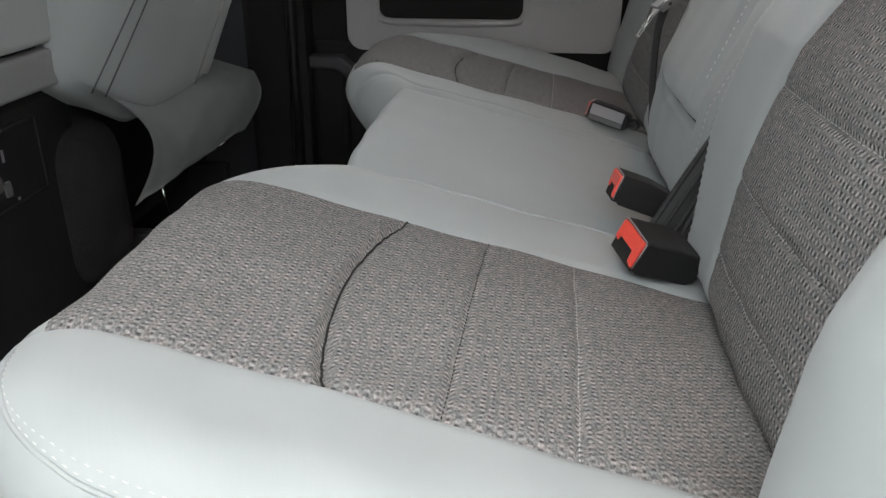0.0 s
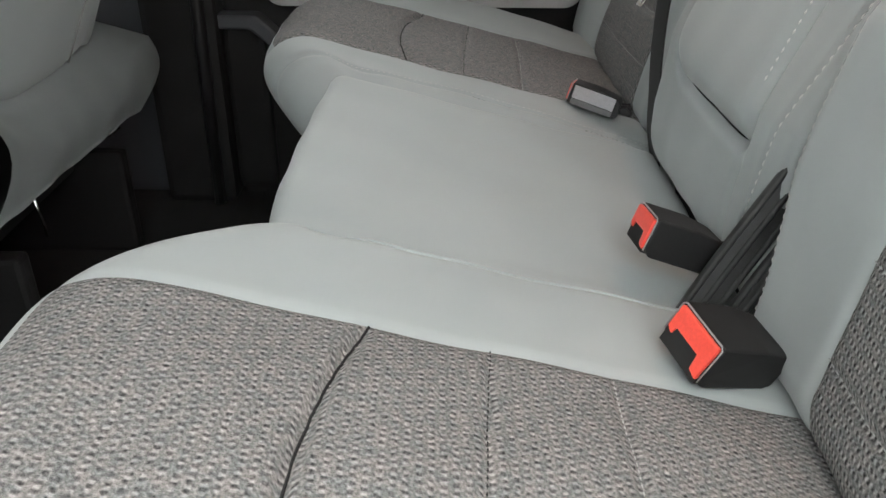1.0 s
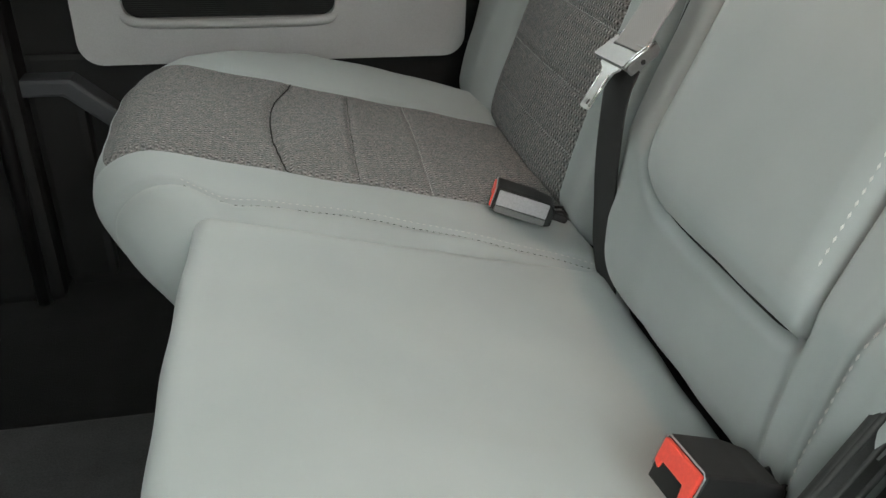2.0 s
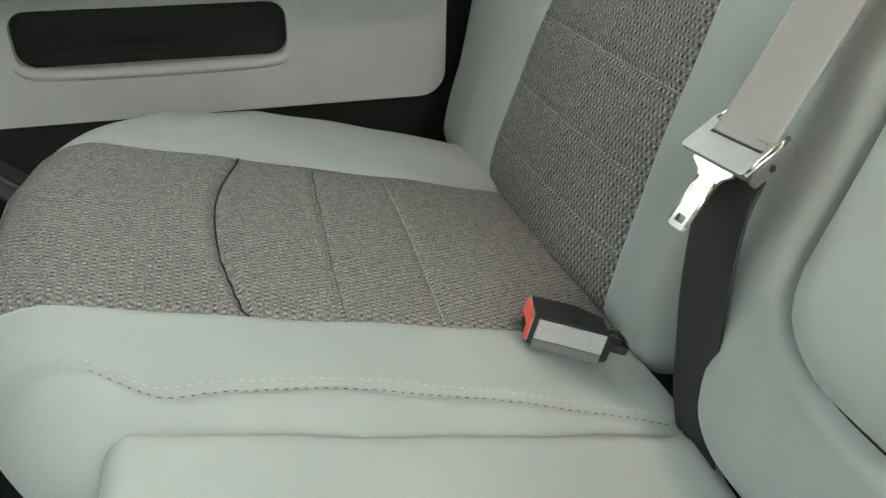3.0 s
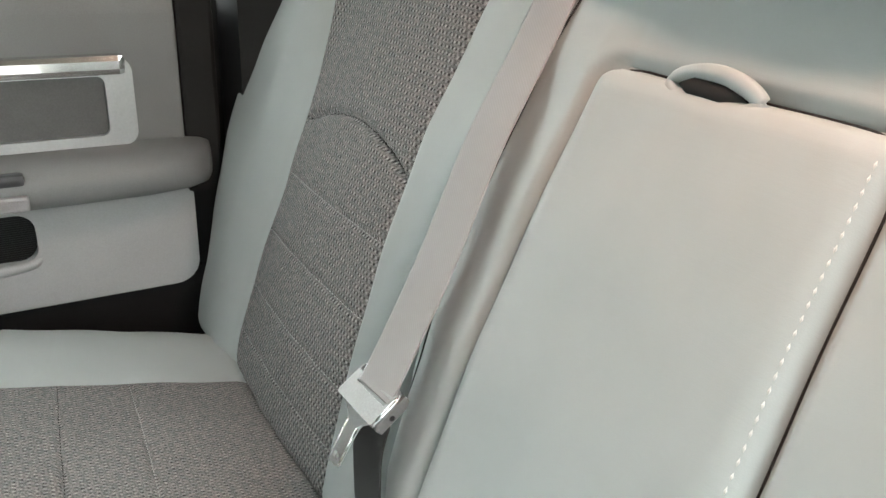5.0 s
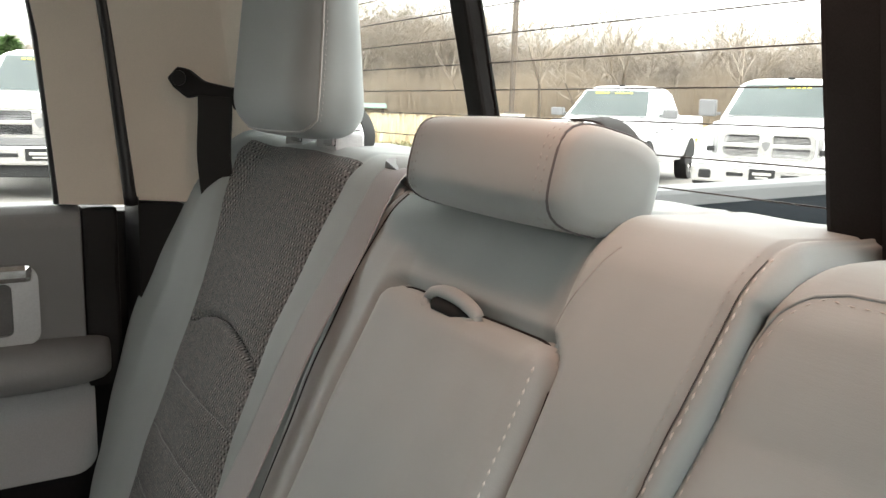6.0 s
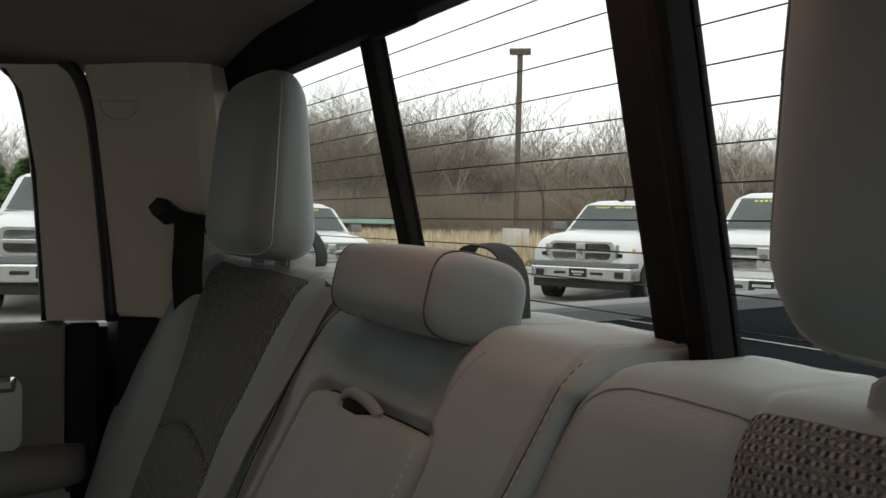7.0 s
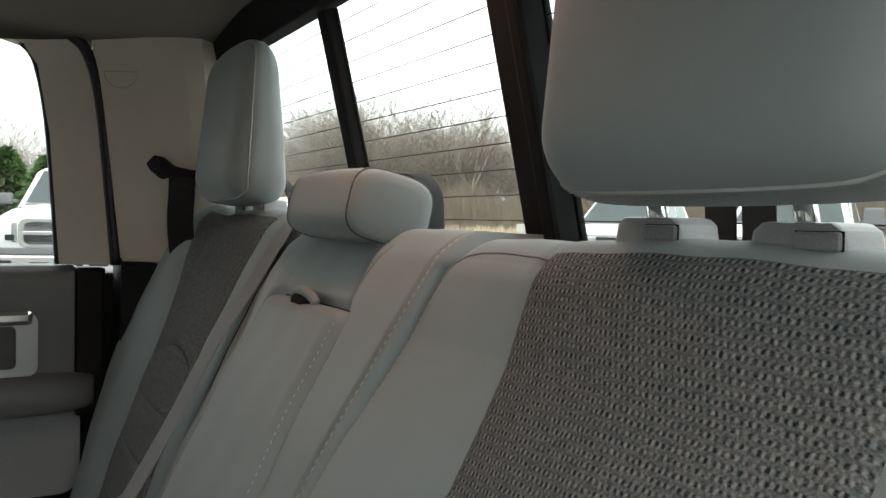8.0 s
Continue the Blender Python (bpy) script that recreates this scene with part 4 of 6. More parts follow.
def crease_straps():
    """Black anchor sleeves that come out between the centre and near seat backs."""
    for width, pts in ((0.026, [(0.236, -0.166, 0.362), (0.248, -0.166, 0.389), (0.267, -0.165, 0.427), (0.287, -0.164, 0.465), (0.306, -0.163, 0.500), (0.324, -0.162, 0.530)]),
                       (0.020, [(0.258, -0.180, 0.352), (0.268, -0.180, 0.378), (0.284, -0.180, 0.412), (0.302, -0.179, 0.446), (0.320, -0.178, 0.478), (0.336, -0.177, 0.505)])):
        s = thing("anchor_sleeve", "black plastic belt anchor sleeve in seat crease", "belt anchor", "belt anchors")
        s.location = pts[0]
        line = smooth_line(pts, 18)
        o = strap("sleeve", line, (0.87, -0.22, -0.44), width, 0.006, SLEEVE, s)
        o.matrix_parent_inverse = Matrix.Translation(-s.location)
        for side in (-0.42, 0.0, 0.42):
            edge = part("sleeve_edge", tube([Vector(p) + Vector((0.87 * side * width, -0.0025 - 0.22 * side * width, -0.44 * side * width)) for p in line], 0.0026, 6), SLEEVE, s, smooth=True)
            edge.matrix_parent_inverse = Matrix.Translation(-s.location)


crease_straps()


def shoulder_belt():
    """The far seat's shoulder belt: guide loop on the rear pillar and black webbing down behind the backrest."""
    b = thing("shoulder_belt", "black shoulder belt hanging from guide on beige pillar", "seat belt")
    b.location = (0.44, 0.66, 0.97)
    way = Vector((0.815, -0.58, 0))
    outline = [(-0.048, 0.012), (-0.034, 0.027), (-0.020, 0.024), (0.000, 0.009), (0.030, 0.003), (0.046, 0.001), (0.050, -0.006), (0.049, -0.026), (0.041, -0.028), (0.036, -0.012), (-0.006, -0.010), (-0.022, -0.014), (-0.040, 0.0)]
    loop = part("guide_loop", prism(outline, "y", -0.012, 0.004, 0.004), BLACK, b, "black belt guide loop")
    loop.matrix_basis = pose(0, 0, 0, 0, 0, -35.4)
    cover = part("bolt_cover", prism([(-0.031 + 0.010 * math.cos(t), 0.012 + 0.010 * math.sin(t)) for t in np.linspace(0, 2 * math.pi, 17)[:-1]], "y", -0.015, -0.010, 0.0015), GLOSS_BLACK, b)
    cover.matrix_basis = pose(0, 0, 0, 0, 0, -35.4)
    pts = smooth_line([(0.012, -0.009, 0.000), (0.008, -0.016, -0.010), (0.007, -0.017, -0.04), (0.006, -0.013, -0.09), (0.014, -0.004, -0.15), (0.030, 0.008, -0.22), (0.040, 0.022, -0.30), (0.042, 0.030, -0.42)], 20)
    strap("webbing", pts, tuple(way), 0.046, 0.0018, WEB_BLACK, b)
    return b


shoulder_belt()


def tether(label, pts, across):
    s = thing("tether_strap", label, "strap", "tether straps")
    s.location = pts[0]
    o = strap("webbing", smooth_line(pts, 18), across, 0.028, 0.0018, WEB_BLACK, s)
    o.matrix_parent_inverse = Matrix.Translation(-s.location)


tether("black tether strap looped behind centre headrest", [(0.556, 0.078, 0.928), (0.560, 0.065, 0.943), (0.568, 0.054, 0.947), (0.575, 0.037, 0.944), (0.578, 0.020, 0.930), (0.578, 0.011, 0.910), (0.575, 0.004, 0.872)], (1, 0.25, 0.1))
tether("black tether strap looped behind far headrest", [(0.548, 0.480, 0.962), (0.560, 0.462, 0.955), (0.570, 0.446, 0.935), (0.570, 0.436, 0.912), (0.560, 0.440, 0.888), (0.548, 0.462, 0.868)], (1, 0.8, 0.1))
tether("black tether strap hanging behind near headrest", [(0.575, -0.357, 1.00), (0.588, -0.359, 0.95), (0.592, -0.362, 0.90), (0.588, -0.367, 0.84)], (0.1, 1, 0))
tether("black tether strap hanging behind near headrest", [(0.575, -0.388, 1.00), (0.588, -0.390, 0.95), (0.592, -0.393, 0.90), (0.588, -0.398, 0.84)], (0.1, 1, 0))


# ---- cab shell ----
LAMP_LENS = material("lit_lamp_lens", (0.9, 0.85, 0.78), 0.4)
bsdf(LAMP_LENS).inputs["Emission Color"].default_value = (1.0, 0.62, 0.48, 1)
bsdf(LAMP_LENS).inputs["Emission Strength"].default_value = 2.0


def dome_lamp():
    """The ceiling lamp near the back window."""
    d = thing("dome_lamp", "lit ceiling dome lamp with warm lens in grey bezel", "ceiling lamp")
    d.location = DOME
    part("bezel", ring(rounded(-0.036, 0.036, -0.062, 0.062, 0.02), rounded(-0.026, 0.026, -0.050, 0.050, 0.014), "z", 0.0, 0.026), DOOR_MID, d)
    part("lens", prism(rounded(-0.027, 0.027, -0.051, 0.051, 0.014), "z", 0.008, 0.026, 0.002), LAMP_LENS, d, "warm lit lens")


dome_lamp()


def setting(name, bm, mat, label="", smooth=False):
    ob = part(name, bm, mat, None, label, smooth)
    return tagged(ob, kind="structure")


setting("floor", boxed(-2.3, 0.66, -0.80, 0.93, -0.05, 0.0, 0), CARPET)
setting("floor_mat", boxed(-0.52, -0.02, -0.70, 0.475, 0.0, 0.012, 0.006), grained("worn_black_mat", (0.050, 0.050, 0.051), 0.95, 400, 15, 0.4, 0.5, 0.002))
roof = bmesh.new()
for k, (y, z) in enumerate(((-0.80, 1.185), (-0.70, 1.205), (-0.45, 1.225), (0.0, 1.235), (0.47, 1.225), (0.68, 1.205), (0.80, 1.190))):
    roof.verts.new((-2.1, y, z - 0.03)), roof.verts.new((0.40, y, z)), roof.verts.new((0.58, y, z - 0.010))
roof.verts.ensure_lookup_table()
for k in range(6):
    for j in range(2):
        roof.faces.new([roof.verts[i] for i in (3 * k + j, 3 * k + j + 1, 3 * k + j + 4, 3 * k + j + 3)])
bmesh.ops.solidify(roof, geom=roof.faces[:], thickness=-0.03)
bmesh.ops.recalc_face_normals(roof, faces=roof.faces)
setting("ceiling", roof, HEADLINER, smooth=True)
setting("wall_rear", boxed(0.66, 0.70, -0.80, 0.86, -0.05, 0.82, 0.004), DOOR_DARK)


FRAME_BLACK = grained("black_window_frame", (0.013, 0.013, 0.0132), 0.75, 900, 12, 0.3, 0.1, 0.0004, spec=0.12)
HEATER = material("brown_heater_print", (0.035, 0.028, 0.023), 0.6)


def rear_window():
    """The back window in its black frame: three panes, two upright bars, heater wires."""
    w = thing("window_1", "", "", kind="structure")
    lean = Matrix.Translation((0.538, 0, 1.19)) @ Matrix.Rotation(-math.atan(0.245), 4, "Y")
    h = 0.40
    frame_box = lambda y0, y1, z0, z1, d=0.022, b=0.004, back=0.012: boxed(-d, back, y0, y1, z0, z1, b, lean)
    part("window_header", frame_box(-0.74, 0.76, -0.024, 0.036, 0.030), FRAME_BLACK, w)
    part("window_sill", frame_box(-0.74, 0.76, -h - 0.03, -h, 0.030), FRAME_BLACK, w)
    part("window_jamb", frame_box(0.66, 0.76, -h, -0.024), FRAME_BLACK, w)
    part("window_jamb", frame_box(-0.74, -0.64, -h, -0.024), FRAME_BLACK, w)
    part("window_bar", frame_box(0.222, 0.250, -h, -0.024, 0.014, 0.004, 0.008), FRAME_BLACK, w)
    part("window_bar", frame_box(-0.169, -0.130, -h, -0.024, 0.016, 0.004), FRAME_BLACK, w)
    part("window_bar", frame_box(-0.189, -0.1695, -h, -0.024, 0.026, 0.005), FRAME_BLACK, w)
    part("latch", boxed(-0.034, -0.018, 0.11, 0.19, -0.032, -0.012, 0.004, lean), FRAME_BLACK, w)
    for y0, y1 in ((0.250, 0.66), (-0.130, 0.222), (-0.64, -0.189)):
        pane = part("pane", boxed(0.0, 0.004, y0, y1, -h, -0.004, 0, lean), GLASS, w)
        pane.visible_shadow = False
        for k in range(13):
            z = -0.046 - 0.0256 * k
            part("heater_wire", boxed(-0.0010, -0.0003, y0 + 0.004, y1 - 0.004, z - 0.0005, z + 0.0005, 0, lean), HEATER, w)
    return w


rear_window()


def far_side():
    """Beige pillars and dark trims round the far rear door's window."""
    # door window frame, with the trim that turns the corner of the door opening
    inner = [(-0.62, 0.805), (-0.60, 1.10), (-0.56, 1.165), (0.17, 1.195), (0.216, 1.183), (0.238, 1.149), (0.257, 1.033), (0.273, 0.805)]
    outer = [(-0.70, 0.805), (-0.68, 1.14), (-0.62, 1.215), (0.213, 1.222), (0.285, 1.200), (0.318, 1.160), (0.338, 1.060), (0.362, 0.805)]
    bm = bmesh.new()
    rows = [[bm.verts.new((x, y, z)) for x, z in line] for line, y in ((inner, 0.835), (inner, 0.800), (outer, 0.765), (outer, 0.835))]
    for a, b in zip(rows, rows[1:] + rows[:1]):
        for k in range(7):
            bm.faces.new((a[k], a[k + 1], b[k + 1], b[k]))
    bmesh.ops.recalc_face_normals(bm, faces=bm.faces)
    setting("door_frame_trim", bm, BEIGE)
    seal = smooth_line([(x, 0.764, z) for x, z in outer[2:]], 60)
    setting("door_seal", tube(seal, 0.010, 8), GLOSS_BLACK, smooth=True)
    seal = smooth_line([(x, 0.808, z) for x, z in inner[1:]], 60)
    setting("window_seal", tube(seal, 0.007, 8), GLOSS_BLACK, smooth=True)
    # rear pillar
    bm = bmesh.new()
    low = [(0.366, 0.758), (0.43, 0.722), (0.50, 0.680), (0.53, 0.668), (0.55, 0.700), (0.66, 0.86), (0.366, 0.86)]
    a = [bm.verts.new((x, y, 0.812)) for x, y in low]
    b = [bm.verts.new((x - 0.050 * (1 if k < 4 else 0), y, 1.215)) for k, (x, y) in enumerate(low)]
    bm.faces.new(a[::-1])
    bm.faces.new(b)
    for k in range(7):
        bm.faces.new((a[k], a[(k + 1) % 7], b[(k + 1) % 7], b[k]))
    bmesh.ops.bevel(bm, geom=[e for e in bm.edges if abs(e.verts[0].co.z - e.verts[1].co.z) < 0.01], offset=0.006, segments=2, affect="EDGES")
    setting("pillar_rear", bm, BEIGE)
    bm = bmesh.new()
    a = [bm.verts.new((x + 0.004, y + 0.004, 0.0)) for x, y in low]
    b = [bm.verts.new((x + 0.004, y + 0.004, 0.808)) for x, y in low]
    bm.faces.new(a[::-1])
    bm.faces.new(b)
    for k in range(7):
        bm.faces.new((a[k], a[(k + 1) % 7], b[(k + 1) % 7], b[k]))
    setting("pillar_lower_trim", bm, BLACK)
    # moulded airbag emblem, an outline only
    m = pose(0.362, 0.7245, 1.128, 0, 0, -31)
    pts = [m @ Vector((x, -0.0015, z)) for x, z in ([(-0.029, 0.012), (0.029, 0.012)] + [(0.029 * math.cos(t), 0.010 - 0.026 * math.sin(t)) for t in np.linspace(0.15, math.pi - 0.15, 14)] + [(-0.029, 0.012)])]
    setting("airbag_emblem", tube(pts, 0.0009, 5), DOOR_GREY)
    # pillar between the doors and the sill below
    setting("pillar_middle", boxed(-0.50, -0.36, 0.80, 0.90, 0.0, 1.21, 0.015), BLACK)
    setting("pillar_middle_ridge", tube([(-0.395, 0.80, 0.0), (-0.39, 0.795, 0.3), (-0.385, 0.79, 0.6), (-0.38, 0.78, 1.2)], 0.012, 8), GLOSS_BLACK, smooth=True)
    setting("pillar_foot_trim", boxed(-0.36, -0.28, 0.83, 0.92, 0.02, 0.36, 0.012), BLACK)
    brace = prism([(-0.42, 0.345), (-0.305, 0.345), (-0.225, 0.275), (-0.225, 0.315), (-0.290, 0.372), (-0.42, 0.372)], "y", 0.815, 0.86, 0.006)
    setting("sill_brace", brace, DOOR_DARK)
    setting("sill", boxed(-0.36, 0.40, 0.855, 0.92, -0.02, 0.40, 0.01), BLACK)
    setting("wall_far", boxed(-0.42, 0.66, 0.864, 0.915, 0.30, 0.785, 0.004), BLACK)
    setting("wall_far_front", boxed(-2.1, -0.50, 0.86, 0.92, -0.05, 0.80, 0.01), DOOR_DARK)


far_side()


def rear_door():
    d = thing("door_1", "closed grey moulded rear door with armrest and chrome handle", "car door")
    d.location = (0, 0.84, 0.4)
    base = Matrix.Translation(-d.location)

    def add(name, bm, mat, label="", smooth=False):
        ob = part(name, bm, mat, d, label, smooth)
        ob.matrix_parent_inverse = base
        return ob

    # upper part, with the round shoulder under the glass; trim darkened for weaker light
    add("upper_panel", prism([(0.800, 0.585), (0.800, 0.772), (0.806, 0.792), (0.818, 0.802), (0.86, 0.804), (0.86, 0.585)], "x", -0.62, 0.300, 0.004), DOOR_MID)
    add("rear_edge_strip", boxed(0.302, 0.350, 0.806, 0.86, 0.53, 0.798, 0.006), BLACK)
    # lower panel with an opening for the map pocket
    hole = rounded(-0.205, 0.106, 0.452, 0.520, 0.022, 6)
    edge = rounded(-0.275, 0.312, 0.386, 0.552, 0.034, 6)
    panel = add("lower_panel", ring(edge, hole, "y", 0.832, 0.858), DOOR_GREY)
    add("pocket_lip", tube(smooth_line([(x, y, z) for x, y, z in [(0.112, 0.843, 0.466), (0.104, 0.838, 0.453), (0.085, 0.8345, 0.447), (0.03, 0.834, 0.4445), (-0.10, 0.834, 0.4445), (-0.18, 0.8345, 0.447), (-0.205, 0.838, 0.456), (-0.212, 0.843, 0.475)]], 60), 0.0075, 12), DOOR_GREY, "pale moulded pocket lip", True)
    add("pocket_mesh", boxed(-0.215, 0.116, 0.848, 0.857, 0.444, 0.528, 0.002), BLACK)
    mesh = bmesh.new()
    for k in range(24):
        z = 0.449 + 0.003 * k
        boxed(-0.212, 0.113, 0.8465, 0.8485, z, z + 0.0012, 0, bm=mesh)
    add("pocket_grille", mesh, BLACK)
    # armrest
    rest = bmesh.new()
    prof = [(0.806, 0.614), (0.775, 0.613), (0.745, 0.607), (0.730, 0.594), (0.729, 0.575), (0.740, 0.556), (0.775, 0.545), (0.806, 0.542)]
    rows = []
    for x, s in ((-0.60, 1), (0.15, 1), (0.24, 0.98), (0.29, 0.86), (0.318, 0.62), (0.330, 0.25)):
        rows.append([rest.verts.new((x, 0.806 - (0.806 - y) * s, 0.580 + (z - 0.580) * (0.6 + 0.4 * s))) for y, z in prof])
    for a, b in zip(rows, rows[1:]):
        for k in range(7):
            rest.faces.new((a[k], a[k + 1], b[k + 1], b[k]))
    rest.faces.new(rows[-1])
    bmesh.ops.recalc_face_normals(rest, faces=rest.faces)
    add("armrest", rest, DOOR_MID, "padded grey armrest", True)
    add("pull_cup", boxed(-0.20, 0.101, 0.7245, 0.745, 0.590, 0.6045, 0.006), DOOR_DARK, "dark recessed pull cup")
    sw = add("switch_plate", boxed(-0.02, 0.102, 0.7235, 0.735, 0.560, 0.579, 0.004), BUCKLE_GREY, "grey window switch plate")
    part("switch_bar", boxed(0.012, 0.070, 0.7215, 0.7245, 0.567, 0.573, 0.001), BUCKLE_DARK, sw)
    # handle in its bezel
    add("handle_bezel", ring(rounded(-0.09, 0.240, 0.612, 0.722, 0.018, 6), rounded(-0.075, 0.207, 0.626, 0.700, 0.010, 6), "y", 0.786, 0.802), SATIN, "satin chrome handle bezel")
    add("handle_cup", prism(rounded(-0.075, 0.207, 0.626, 0.700, 0.010, 6), "y", 0.794, 0.7995, 0), BUCKLE_DARK)
    add("lever", boxed(-0.04, 0.232, 0.772, 0.788, 0.702, 0.728, 0.008), CHROME, "chrome door lever")
    glass = add("window_glass", boxed(-0.62, 0.275, 0.818, 0.822, 0.79, 1.20, 0), GLASS)
    glass.visible_shadow = False
    return d


rear_door()


# ---- front seats and console ----
def front_seat():
    s = thing("front_seat", "grey cloth front seat seen from behind with hanging skirt", "car seat")
    s.location = (-0.53, 0.42, 0.35)

    # the back: sections from foot to top, each an outline of (x, y) with its rear face to the cabin
    def outline(q):
        """Rear face and sides at share q of the height: a wide flat panel with canted bolsters."""
        wide = 0.320 - 0.03 * q
        lean = -0.02 + 0.34 * q
        pts = []
        for k in range(33):
            a = -1 + 2 * k / 32
            edge = max(0, (abs(a) - 0.80) / 0.20)
            pts.append((lean + 0.087 - 0.075 * max(0, abs(a + 0.25) - 0.15) ** 1.6 - 0.030 * edge ** 2.2, a * wide - 0.030))
        pts += [(lean - 0.08, wide * 0.97 - 0.03), (lean - 0.13, wide * 0.8 - 0.03), (lean - 0.13, -wide * 0.8 - 0.03), (lean - 0.08, -wide * 0.97 - 0.03)]
        return pts

    bm = bmesh.new()
    rows = []
    for q in [-0.012, -0.006, 0.0, 0.012, 0.03, 0.06] + list(np.linspace(0.1, 1.0, 14)):
        low = max(0, 0.03 - q) / 0.042
        pts = outline(max(q, 0))
        rows.append([bm.verts.new((x - 0.040 * low ** 2 * (x > -0.1), y * (1 - 0.05 * low ** 2), 0.030 + 0.065 * max(0, (-y - 0.20) / 0.13) * (1 - min(1, q * 3)) + 0.70 * q - 0.012 * (y > 0.1) * (1 - min(1, q * 4)))) for x, y in pts])
    n = len(rows[0])
    for a, b in zip(rows, rows[1:]):
        for k in range(n):
            bm.faces.new((a[k], a[(k + 1) % n], b[(k + 1) % n], b[k]))
    bm.faces.new(rows[0][::-1])
    bm.faces.new(rows[-1])
    bmesh.ops.recalc_face_normals(bm, faces=bm.faces)
    back = part("backrest", bm, CLOTH, s, smooth=True)
    for at in (2, 3, 17):      # seams up the canted bolsters
        line = []
        for q in np.linspace(0.02, 0.9, 26):
            x, y = outline(q)[at]
            line.append((x + 0.0012, y, 0.030 + 0.065 * max(0, (-y - 0.20) / 0.13) * (1 - min(1, q * 3)) + 0.70 * q - 0.012 * (y > 0.1) * (1 - min(1, q * 4))))
        part("back_seam", tube(line, 0.0011, 5), SMOKE_THREAD if at != 17 else SEAM_THREAD, back, smooth=True)
    # skirt: a slack cloth flap drawn to a point
    bm = bmesh.new()
    rows = []
    for i in range(33):
        q = i / 32
        top = Vector((0.085, np.interp(q, [0, 0.08, 0.18, 0.32, 0.48, 0.72, 1], [0.088, 0.140, 0.205, 0.290, 0.381, 0.525, 0.692]), np.interp(q, [0, 0.08, 0.18, 0.32, 0.48, 0.72, 1], [0.448, 0.420, 0.396, 0.382, 0.379, 0.370, 0.363])))
        low = Vector((0.085, np.interp(q, [0, 0.05, 0.15, 0.40, 0.65, 0.85, 1], [0.110, 0.126, 0.160, 0.290, 0.430, 0.535, 0.596]), np.interp(q, [0, 0.05, 0.15, 0.40, 0.65, 0.85, 1], [0.282, 0.281, 0.282, 0.277, 0.274, 0.270, 0.265])))
        a = (top.y - 0.39) / 0.32
        row = [bm.verts.new(top + Vector((min(-0.045, -0.045 - 0.075 * max(0, abs(a + 0.25) - 0.15) ** 1.6), -0.42, 0.034 - 0.35)))]      # tucked in under the back
        for j in range(11):
            t = j / 10
            p = top.lerp(low, t) + Vector((0.014 * math.sin(math.pi * t) + 0.002 * math.sin(17 * q + 4 * t) + 0.0012 * math.sin(41 * q - 6 * t), (0.062 * (1 - q) ** 4 + 0.03 * q ** 6) * math.sin(math.pi * t), 0))
            row.append(bm.verts.new(p - Vector((0, 0.42, 0.35))))
        rows.append(row)
    for r1, r2 in zip(rows, rows[1:]):
        for j in range(11):
            bm.faces.new((r1[j], r1[j + 1], r2[j + 1], r2[j]))
    bmesh.ops.solidify(bm, geom=bm.faces[:], thickness=0.004)
    bmesh.ops.recalc_face_normals(bm, faces=bm.faces)
    part("skirt", bm, CLOTH, s, "slack grey cloth skirt", True)
    part("seat_base", boxed(-0.50, -0.04, -0.26, 0.30, -0.20, 0.02, 0.03), BLACK, s)
    part("seat_rail", boxed(-0.45, 0.04, -0.20, -0.17, -0.35, -0.16, 0.008), BLACK, s)
    part("seat_rail", boxed(-0.45, 0.04, 0.17, 0.20, -0.35, -0.16, 0.008), BLACK, s)
    part("release_lever", tube([(0.045, -0.14, -0.095), (0.050, -0.138, -0.125), (0.042, -0.122, -0.165)], 0.0025, 6), CHROME, s, "bright metal release lever", True)
    part("release_lever", tube([(0.050, -0.115, -0.092), (0.050, -0.085, -0.093)], 0.002, 6), CHROME, s, "bright metal release lever", True)
    part("hook", tube([(0.07, 0.07, -0.090), (0.08, 0.09, -0.084)], 0.003, 6), CHROME, s, smooth=True)


front_seat()


def near_front_seat():
    s = thing("front_seat", "grey cloth front seat beside centre console", "car seat")
    s.location = (-0.95, -0.45, 0.35)
    b = part("backrest", puffy((0.20, 0.54, 0.72), 0.085, 14), CLOTH, s, smooth=True)
    b.location = (0, 0, 0.43)
    part("seat_base", boxed(-0.50, 0.04, -0.26, 0.26, -0.35, 0.06, 0.03), BLACK, s)


near_front_seat()


